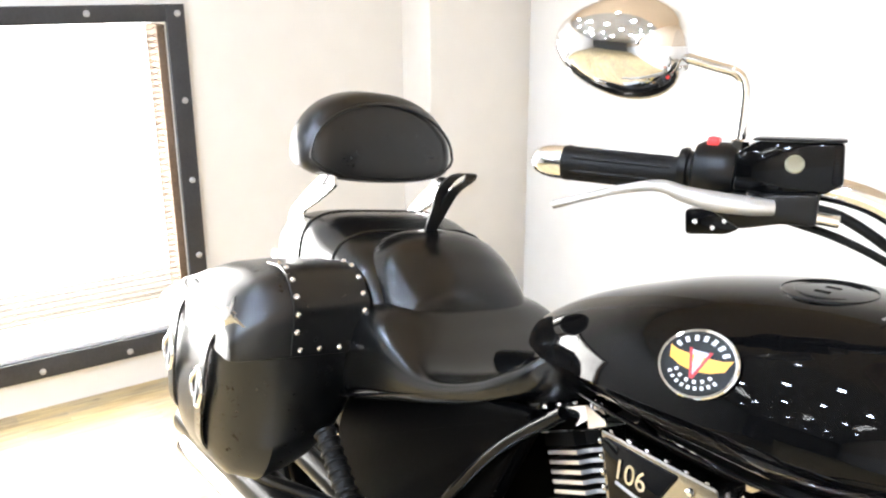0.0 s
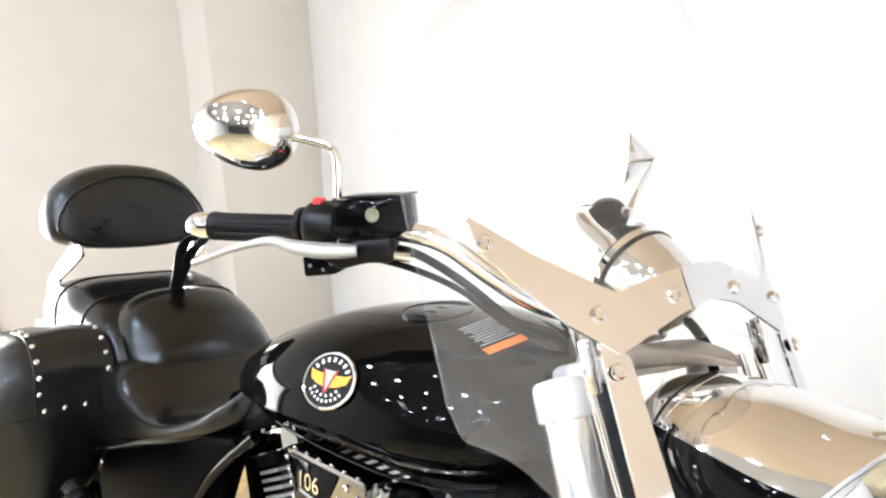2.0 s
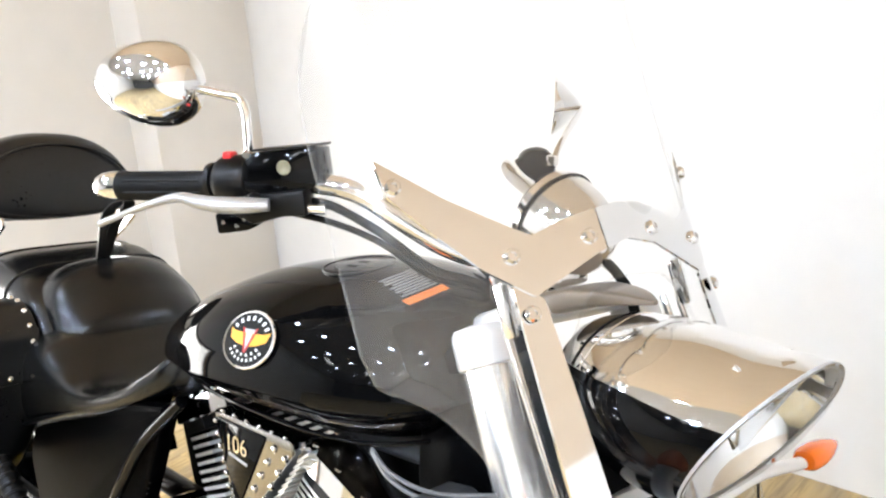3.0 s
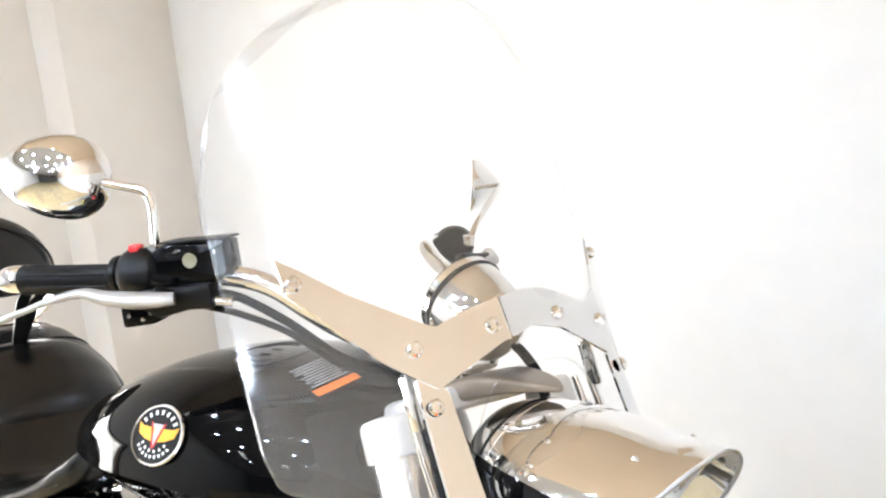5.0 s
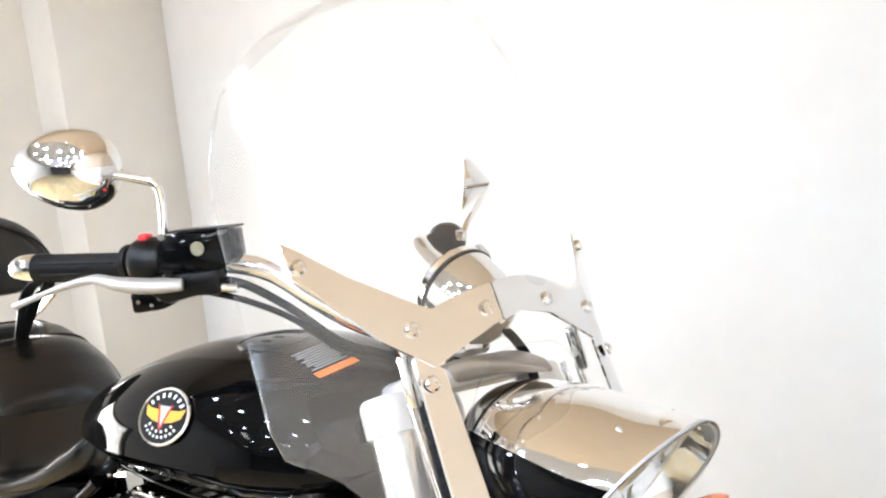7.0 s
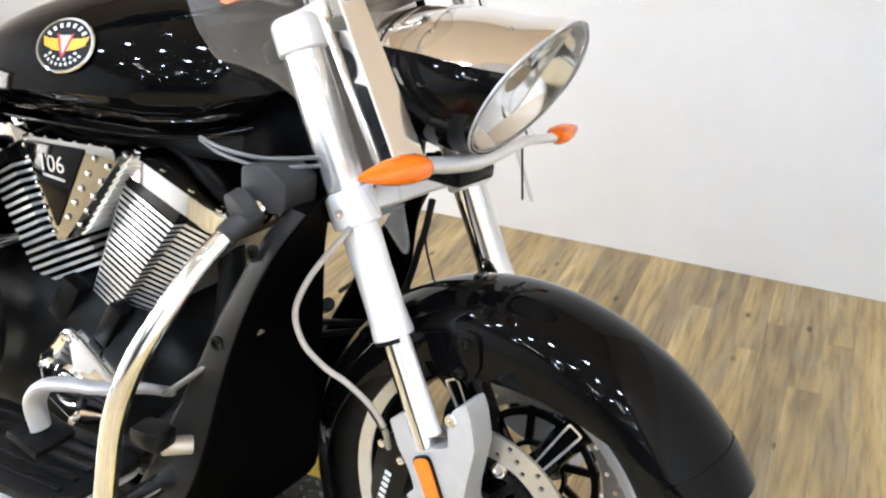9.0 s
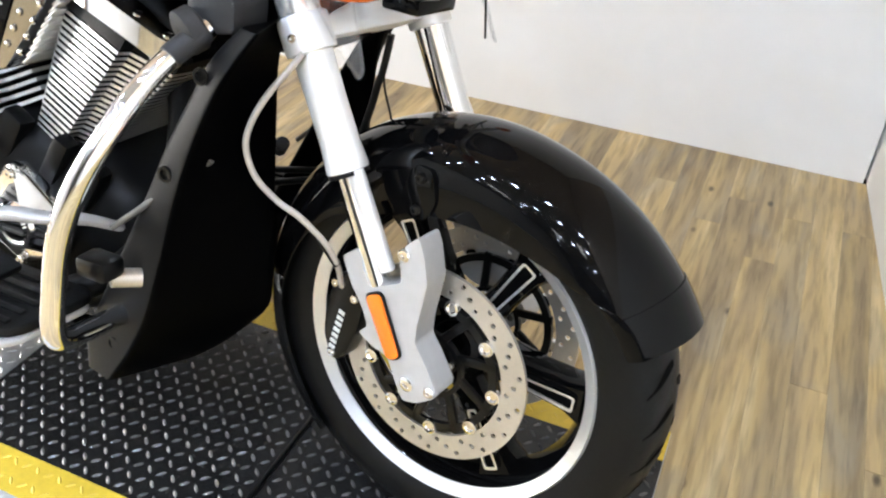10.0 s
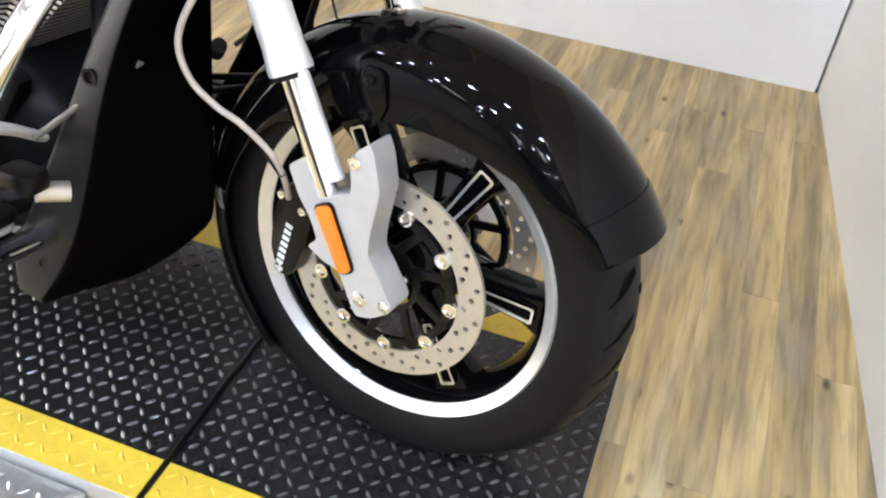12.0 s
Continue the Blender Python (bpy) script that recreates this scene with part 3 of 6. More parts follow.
for s in (-1, 1):
    y = 0.134 * s
    cover = fp("fork_cover", turned([(0.016, 0.0), (0.0268, 0), (0.0282, 0.004), (0.0276, 0.012), (0.0255, 0.035), (0.0252, 0.09), (0.0262, 0.15), (0.0262, 0.165)], fork_pt(0.262, y), RAKE, 40), M["satin" if s < 0 else "chrome"], "bright silver fork cover")
    fp("fork_seal", turned([(0.014, -0.005), (0.0272, -0.005), (0.0272, 0.0015), (0.014, 0.0015)], fork_pt(0.262, y), RAKE, 32, closed=True), M["rubber"], "", cover)
    fp("fork_upper_tube", turned([(0.0262, 0), (0.027, 0.002), (0.0272, 0.20), (0.0265, 0.202)], fork_pt(0.43, y), RAKE, 40), M["polished" if s < 0 else "chrome"], "polished upper fork tube", cover)
    fp("fork_cap", turned([(0.027, 0), (0.0315, 0.0015), (0.0322, 0.005), (0.0318, 0.034), (0.0305, 0.041), (0.026, 0.046), (0.012, 0.048), (0, 0.048)], fork_pt(0.604, y), RAKE, 40), M["satin"], "", cover)
    fp("fork_clamp", turned([(0.026, 0), (0.0318, 0.002), (0.033, 0.005), (0.033, 0.044), (0.0318, 0.047), (0.026, 0.049)], fork_pt(0.398, y), RAKE, 40), M["satin"], "", cover)
    fp("clamp_bolt", bolt(fork_pt(0.42, y + s * 0.032, 0.006), (0.3, s, 0), 0.006, 0.005), M["chrome"], "", cover)
    fp("fork_tube", rod(fork_pt(0.09, y, -0.005), fork_pt(0.27, y, -0.005), 0.0155, steps=28), M["chrome"], "polished fork tube", cover)
    fp("damper_tube", rod(fork_pt(0.150, y + 0.006 * s, 0.022), fork_pt(0.27, y + 0.006 * s, 0.019), 0.0112, steps=20), M["satin"], "slim polished tube", cover)
    fp("tube_foot", box(0.05, 0.02, 0.014, fork_pt(0.118, y - s * 0.006, 0.006), 0.003, (0, -27, 0)), M["alu"], "", cover)
    # axle carrier: cast leg that holds the tube, the caliper and the axle
    leg = rounded([(-0.119, 0.150), (-0.094, 0.170), (-0.078, 0.131), (-0.069, 0.121), (-0.023, 0.147), (-0.030, 0.184), (-0.022, 0.203), (-0.005, 0.219), (0.0045, 0.201), (0.0157, 0.160), (0.008, 0.094), (0.0085, 0.069), (0.026, 0.0475), (0.051, 0.0115), (0.049, 0.0005), (0.023, -0.020), (0.0, -0.027), (-0.017, 0.001), (-0.032, 0.0295), (-0.0575, 0.034), (-0.083, 0.046), (-0.0685, 0.061), (-0.0815, 0.089), (-0.101, 0.114)], 0.006, 3)
    carrier = fp("axle_carrier", side_plate(leg, s * 0.128 - 0.022, 0.044, bevel=0.0007), M["alu"], "grey cast fork leg with an amber reflector", None, False)
    for x, z, r in ((0.005, 0.0037, 0.0105), (0.0405, 0.0076, 0.008), (-0.022, 0.189, 0.009)):
        fp("carrier_bolt", bolt((x, s * 0.150, z), (0, s, 0), r, 0.005), M["chrome"], "", carrier)
    ax, az = V(-0.062, 0, 0.117), V(-0.018, 0, 0.034)
    d = (ax - az).normalized()
    side = V(d.z, 0, -d.x)
    ring = [(-0.0105, -0.046), (0.0105, -0.046), (0.0125, 0.046), (-0.0125, 0.046)]
    to = Matrix.Translation((ax + az) / 2 + V(0, s * 0.150, 0)) @ Matrix((side, d, V(0, s, 0))).transposed().to_4x4()
    fp("reflector_base", plate(rounded([(x * 1.25, y2 * 1.06) for x, y2 in ring], 0.011, 5), 0.004, to, bevel=0.001), M["plastic"], "", carrier)
    fp("reflector", plate(rounded(ring, 0.0095, 6), 0.0075, to, bevel=0.0018), M["amber"], "amber side reflector", carrier)
    # caliper behind the leg
    cal = rounded([(-0.150, 0.096), (-0.122, 0.108), (-0.098, 0.07), (-0.108, 0.02), (-0.128, -0.038), (-0.150, -0.05), (-0.168, -0.01), (-0.166, 0.05)], 0.012, 4)
    caliper = fp("brake_caliper", side_plate(cal, s * 0.09 - 0.028, 0.056, bevel=0.006), M["plastic"], "black brake caliper with pale lettering", None)
    for k in range(7):
        zz = -0.034 + k * 0.0105
        fp("lettering_bar", box(0.011, 0.001, 0.0062, (-0.149 + 0.0022 * k, s * 0.1187, zz + 0.01), 0, (0, 14, 0)), M["white_print"], "pale lettering", caliper)
    for x, z in ((-0.142, 0.085), (-0.142, -0.032), (-0.108, 0.072)):
        fp("caliper_bolt", bolt((x - 0.006, s * 0.118, z), (0, s, 0), 0.007, 0.006), M["chrome"], "", caliper)

# brake hose from the clamp to the caliper
b = tube([(-0.19, -0.165, 0.405), (-0.2, -0.178, 0.385), (-0.219, -0.205, 0.341), (-0.235, -0.213, 0.2905), (-0.222, -0.21, 0.248), (-0.192, -0.2, 0.22), (-0.164, -0.187, 0.202), (-0.136, -0.167, 0.168), (-0.126, -0.15, 0.132), (-0.13, -0.13, 0.09)], 0.0042, 10)
hose = fp("brake_hose", b, mat("clear_braided_hose", (0.42, 0.38, 0.33), 0.4, 0.2, var=0.15, scale=80), "pale braided brake hose")
fp("hose_fitting", rod((-0.150, -0.162, 0.170), (-0.126, -0.15, 0.132), 0.0055, steps=12), M["plastic"], "", hose)

line = fp("brake_line", tube([(-0.20, 0.03, 0.40), (-0.208, 0.03, 0.35), (-0.2146, 0.03, 0.326), (-0.223, 0.03, 0.289), (-0.2365, 0.03, 0.242), (-0.25, 0.03, 0.20)], 0.0055, 10), M["rubber"], "black brake line behind the forks")
fp("sensor_wire", tube([(-0.20, 0.03, 0.39), (-0.205, 0.03, 0.333), (-0.1855, 0.03, 0.278), (-0.18, 0.02, 0.25)], 0.0018, 8), M["plastic"], "", line)

# ---- headlamp ----
LAMP = [(0.0, -0.285, 0.602, 0.0, 0.028, 0.030, 0.022), (0.1, -0.262, 0.601, 0.0, 0.070, 0.054, 0.050), (0.3, -0.215, 0.599, 0.04, 0.098, 0.073, 0.088), (0.55, -0.15, 0.596, 0.18, 0.112, 0.086, 0.102), (0.8, -0.092, 0.591, 0.38, 0.112, 0.094, 0.106), (1.0, -0.046, 0.587, 0.53, 0.103, 0.108, 0.106)]


def lamp_point(t, a, k=1.0):
    cx, cz, tilt, hw, up, dn = interp(LAMP, t)
    c, s = math.cos(a), math.sin(a)
    hh = (up if s > 0 else dn) * s * k
    pinch = 1 - 0.32 * max(0, s) ** 3 * t
    return V(cx + hh * math.sin(tilt), hw * k * c * pinch, cz + hh * math.cos(tilt))


def lamp_shell(a0, a1, n=25):
    rings = []
    for t in np.linspace(0, 1, 26):
        rings.append([lamp_point(t, radians(a)) for a in np.linspace(a0, a1, n)] + [lamp_point(t, radians(a), 0.965) for a in np.linspace(a1, a0, n)])
    return loft(rings)


lamp = fp("headlamp", lamp_shell(20, 160), M["chrome"], "teardrop headlamp with a chrome top shell")
fp("lower_shell", lamp_shell(160, 380, 33), M["paint"], "gloss black lower lamp shell", lamp)
b = loft([[lamp_point(t, 2 * math.pi * i / 48, k) for i in range(48)] for t, k in ((0.985, 1.002), (1.004, 1.006), (1.016, 0.995), (1.004, 0.945), (0.95, 0.93))], cap=False)
fp("lamp_bezel", b, M["alu"], "pale lamp bezel", lamp)
for t in (0.26, 0.31):
    b = loft([[lamp_point(t + d, radians(a), k) for a in np.linspace(21, 159, 30)] for d, k in ((-0.008, 1.0), (-0.006, 1.012), (0.006, 1.012), (0.008, 1.0))], cap=False, closed=False)
    fp("lamp_band", b, M["chrome"] if t > 0.3 else M["plastic"], "", lamp)
cx, cz, tilt = -0.046, 0.587, 0.53
ln = V(math.cos(tilt), 0, -math.sin(tilt))
b = loft([[lamp_point(1.0, 2 * math.pi * i / 48, k) + ln * h for i in range(48)] for k, h in ((0.94, 0.0), (0.8, 0.008), (0.5, 0.015), (0.2, 0.018), (0.02, 0.0185))])
fp("lamp_lens", b, M["lens"], "clear headlamp lens", lamp)
b = loft([[lamp_point(1.0, 2 * math.pi * i / 48, k) + ln * h for i in range(48)] for k, h in ((0.935, -0.002), (0.89, -0.022), (0.75, -0.045), (0.5, -0.06), (0.2, -0.068), (0.02, -0.07))], cap=False)
fp("lamp_reflector", b, M["chrome"], "bright faceted reflector bowl", lamp)
c0 = V(cx, 0, cz)
fp("lamp_bulb", turned([(0, 0.03), (0.022, 0.03), (0.026, 0.022), (0.026, 0), (0.02, -0.004)], tuple(c0 - ln * 0.055), ln, 24), M["chrome"], "", lamp)
for y in (-0.05, 0.05):
    fp("reflector_rib", box(0.03, 0.004, 0.13, tuple(c0 - ln * 0.035 + V(0, y, 0)), 0.001, (0, math.degrees(tilt), 0)), M["chrome"], "", lamp)
# tapered arm above the lamp's neck
fp("lamp_bracket", body_of([(-0.375, 0.046, 0.650, 0.620), (-0.33, 0.05, 0.672, 0.640), (-0.29, 0.047, 0.688, 0.657), (-0.25, 0.036, 0.694, 0.673), (-0.215, 0.022, 0.695, 0.682), (-0.190, 0.004, 0.692, 0.687)], 28, 5.0), M["arm"], "polished tapered bracket above the lamp")
fp("lamp_cable", tube([(-0.39, 0.05, 0.66), (-0.362, 0.05, 0.687), (-0.339, 0.05, 0.704), (-0.322, 0.05, 0.709), (-0.301, 0.05, 0.704), (-0.282, 0.05, 0.692), (-0.268, 0.05, 0.679), (-0.255, 0.05, 0.655)], 0.0065, 10), M["rubber"], "black cable looped behind the lamp")

# ---- turn signals ----
bar = fp("signal_bar", tube([(-0.10, -0.155, 0.503), (-0.108, -0.115, 0.497), (-0.118, -0.06, 0.486), (-0.12, 0.0, 0.482), (-0.118, 0.06, 0.484), (-0.108, 0.115, 0.493), (-0.10, 0.19, 0.49)], [0.015, 0.013, 0.014, 0.018, 0.014, 0.009, 0.009], 18, flat=0.8), M["satin"], "polished bar that carries the turn signals")
for s in (-1, 1):
    rings = []
    for q, r in ((0.0, 0.4), (0.02, 0.8), (0.1, 1.0), (0.3, 1.05), (0.55, 0.9), (0.8, 0.55), (0.95, 0.25), (1.0, 0.05)):
        y0 = (0.146 + 0.118 * q) if s < 0 else (0.195 + 0.085 * q)
        rr = 0.0165 * r * (1 if s < 0 else 0.85)
        rings.append([V(-0.10 + rr * 1.25 * math.cos(a) - 0.004 * q, s * y0, 0.503 + 0.004 * q + rr * math.sin(a) - (0.012 if s > 0 else 0)) for a in [2 * math.pi * i / 24 for i in range(24)]])
    fp("signal_lens", loft(rings), M["amber"], "amber turn signal lens", bar)
fp("signal_bracket", box(0.06, 0.09, 0.022, (-0.14, 0.0, 0.462), 0.006), M["paint"], "", bar)
fp("hanging_wire", tube([(-0.11, 0.115, 0.485), (-0.108, 0.118, 0.46), (-0.104, 0.125, 0.405)], 0.0018, 8), M["plastic"], "", bar)
# lower triple clamp
fp("triple_clamp", box(0.07, 0.24, 0.045, (-0.235, 0, 0.42), 0.012, (0, -26, 0)), M["satin"], "silver lower fork bridge")
fp("top_clamp", box(0.075, 0.215, 0.028, (-0.335, 0, 0.645), 0.01, (0, -26, 0)), M["satin"], "silver top fork bridge")


# ---- windshield ----
def shield_x(y, z):
    return -0.245 - 1.6 * y * y - 0.5 * (z - 0.76)


def shield_half(z):
    if z < 0.84:
        return 0.291 + 0.006 * (z - 0.62) / 0.22
    return 0.297 * max(0.0, 1 - ((z - 0.84) / 0.297) ** 2.3) ** (1 / 2.3)


def shield_low(y):
    """The lower edge: two ears either side of the fork cut-outs, and a raised middle over the lamp."""
    return interp([(0.0, 0.715), (0.06, 0.705), (0.10, 0.66), (0.13, 0.585), (0.155, 0.40), (0.175, 0.435), (0.195, 0.51), (0.215, 0.555), (0.24, 0.588), (0.265, 0.603), (0.285, 0.612), (0.292, 0.64)], abs(y))[0]


def shield_sheet():
    cols = []
    for v in np.linspace(-1, 1, 73):
        y0 = 0.292 * v
        lo = shield_low(y0)
        top = 1.134 - 0.1 * 0
        zs = 1 - (1 - np.linspace(0, 1, 46)) ** 1.5
        col = []
        for q in zs:
            z = lo + (1.1368 - lo) * q
            half = shield_half(max(z, 0.62))
            y = y0 * (half / 0.292 if z > 0.62 else 1.0)
            col.append(V(shield_x(y, z), y, z))
        cols.append(col)
    rings = []
    for col in cols:
        rings.append(col + [q + V(-0.0045, 0, -0.0022) for q in reversed(col)])
    return loft(rings)


shield = fp("windshield", shield_sheet(), M["shield"], "tall clear acrylic windshield on chrome brackets")


rim = [V(0, 0.292 * v, shield_low(0.292 * v)) for v in np.linspace(-1, 1, 90)]
side = [V(0, shield_half(z), z) for z in np.concatenate([np.linspace(0.645, 0.84, 10), 0.84 + 0.2968 * np.sin(np.linspace(0.1, math.pi / 2, 34))])]
rim = rim + side + [V(0, -q.y, q.z) for q in reversed(side)] + rim[:1]
b = bmesh.new()
rings = []
for q in rim:
    x = shield_x(q.y, q.z) - 0.002
    rings.append([V(x + dx, q.y + dy, q.z + dz) for dx, dy, dz in ((0.0024, 0, 0.001), (0, 0.001, 0.001), (-0.0024, 0, -0.001), (0, -0.001, -0.001))])
fp("shield_edge", loft(rings, cap=False), M["edge"], "polished acrylic edge", shield)


def bracket_x(y, z):
    """The brackets' faces: flat wings that sweep back on both sides of a crease."""
    if y < -0.045:
        back = -0.35 * y
    elif y < 0.15:
        back = 0.01575 + 0.17 * (y + 0.045)
    else:
        back = 0.0489 + 0.65 * (y - 0.15)
    return -0.221 - back - 0.6 * (z - 0.76)


def bracket_slope(y):
    return -0.35 if y < -0.045 else 0.17 if y < 0.15 else 0.65


def on_shield(outline, off, thick):
    """A thin plate of the given (y, z) outline, bent to the shield's face; off > 0 lies ahead of it."""
    b = bmesh.new()
    f = b.faces.new([b.verts.new((0, y, z)) for y, z in outline])
    bmesh.ops.triangulate(b, faces=[f])
    bmesh.ops.subdivide_edges(b, edges=b.edges[:], cuts=3, use_grid_fill=True)
    for v in b.verts:
        v.co.x = bracket_x(v.co.y, v.co.z) + off
    r = bmesh.ops.extrude_face_region(b, geom=b.faces[:])
    bmesh.ops.translate(b, vec=(thick, 0, thick * 0.6), verts=[q for q in r["geom"] if isinstance(q, bmesh.types.BMVert)])
    return b


def shield_bolt(y, z, parent):
    n = V(1, bracket_slope(y), 0.6).normalized()
    c = V(bracket_x(y, z), y, z) + n * 0.0042
    b = turned([(0.0085, 0), (0.0088, 0.003), (0.0065, 0.0058), (0.0035, 0.006), (0.003, 0.004), (0, 0.004)], tuple(c), tuple(n), 18)
    fp("shield_bolt", b, M["chrome"], "", parent)


ARMS = {
    -1: [(-0.267, 0.831), (-0.206, 0.7945), (-0.145, 0.767), (-0.126, 0.7595), (-0.09, 0.7735), (-0.0465, 0.786), (-0.0465, 0.7455), (-0.057, 0.742), (-0.092, 0.7255), (-0.141, 0.702), (-0.188, 0.728), (-0.228, 0.763), (-0.262, 0.796)],
    1: [(-0.0445, 0.786), (0.0, 0.789), (0.044, 0.786), (0.085, 0.7735), (0.118, 0.7595), (0.136, 0.767), (0.15, 0.7735), (0.194, 0.7945), (0.251, 0.831), (0.246, 0.796), (0.214, 0.763), (0.177, 0.728), (0.15, 0.712), (0.1325, 0.702), (0.0865, 0.7255), (0.0536, 0.742), (0.0, 0.752), (-0.0445, 0.7455)],
}
ARM_BOLTS = {-1: ((-0.253, 0.8045), (-0.153, 0.7395), (-0.061, 0.758)), 1: ((0.238, 0.8035), (0.142, 0.738), (0.056, 0.757))}
for s in (-1, 1):
    upper = fp("shield_bracket", on_shield(rounded(ARMS[s], 0.003, 2), 0.0012, 0.003), M["chrome"], "polished V-shaped windshield bracket")
    for y, z in ARM_BOLTS[s]:
        shield_bolt(y, z, upper)
    leg = rounded([(s * 0.161, 0.713), (s * 0.131, 0.70), (s * 0.1285, 0.60), (s * 0.127, 0.49), (s * 0.168, 0.49), (s * 0.165, 0.60)], 0.004, 2)
    lower = fp("shield_strut", on_shield(leg, -0.002, 0.003), M["chrome"], "polished windshield strut")
    shield_bolt(s * 0.150, 0.686, lower)
    for dx, dy in ((-0.035, 0.0), (-0.05, -0.012)):
        fp("strut_rod", rod((-0.252 + dx + 0.02, s * (0.148 + dy), 0.66), (-0.138 + dx + 0.02, s * (0.148 + dy), 0.475), 0.0048, steps=12), M["chrome"], "", lower)
    fp("strut_tab", box(0.018, 0.01, 0.06, (-0.268, s * 0.148, 0.68), 0.004, (0, -26, 0)), M["chrome"], "", lower)

# ---- handlebar, controls and mirrors ----
G0, GD = V(-0.742, -0.39, 0.761), V(-0.77, -0.63, -0.08).normalized()


def on_bar(s, up=0.0, fwd=0.0):
    """A point s metres inboard of the grip's end, up and ahead of the bar."""
    ahead = V(0.63, -0.77, 0).normalized()
    return G0 - GD * s + V(0, 0, up) + ahead * fwd


half_bar = [tuple(on_bar(0.10)), tuple(on_bar(0.2)), (-0.536, -0.222, 0.784), (-0.495, -0.185, 0.775), (-0.458, -0.142, 0.742), (-0.432, -0.10, 0.715), (-0.405, -0.06, 0.702), (-0.395, 0.0, 0.70)]


def far_side(p):
    """A point of the bar's near half carried over to its other half."""
    x, y, c, w = p[0] + 0.36, p[1], math.cos(radians(6.5)), math.sin(radians(6.5))
    return (x * c + y * w - 0.36, x * w - y * c, p[2])


far_bar = [(-0.425, 0.05, 0.715), (-0.468, 0.095, 0.737), (-0.519, 0.130, 0.7576), (-0.583, 0.158, 0.769), (-0.624, 0.176, 0.781), (-0.648, 0.202, 0.783), (-0.668, 0.240, 0.780), far_side(on_bar(0.10))]
full = half_bar[:-1] + [(-0.397, 0.0, 0.70)] + far_bar
hbar = fp("handlebar", tube(full, 0.0135, 20), M["chrome"], "pulled-back chrome handlebar")
for y in (-0.05, 0.05):
    fp("bar_riser", turned([(0.018, 0), (0.02, 0.003), (0.019, 0.05), (0.023, 0.055), (0.023, 0.075), (0.015, 0.08), (0, 0.08)], (-0.365, y, 0.64), (-0.4, 0, 0.9), 20), M["chrome"], "", hbar)


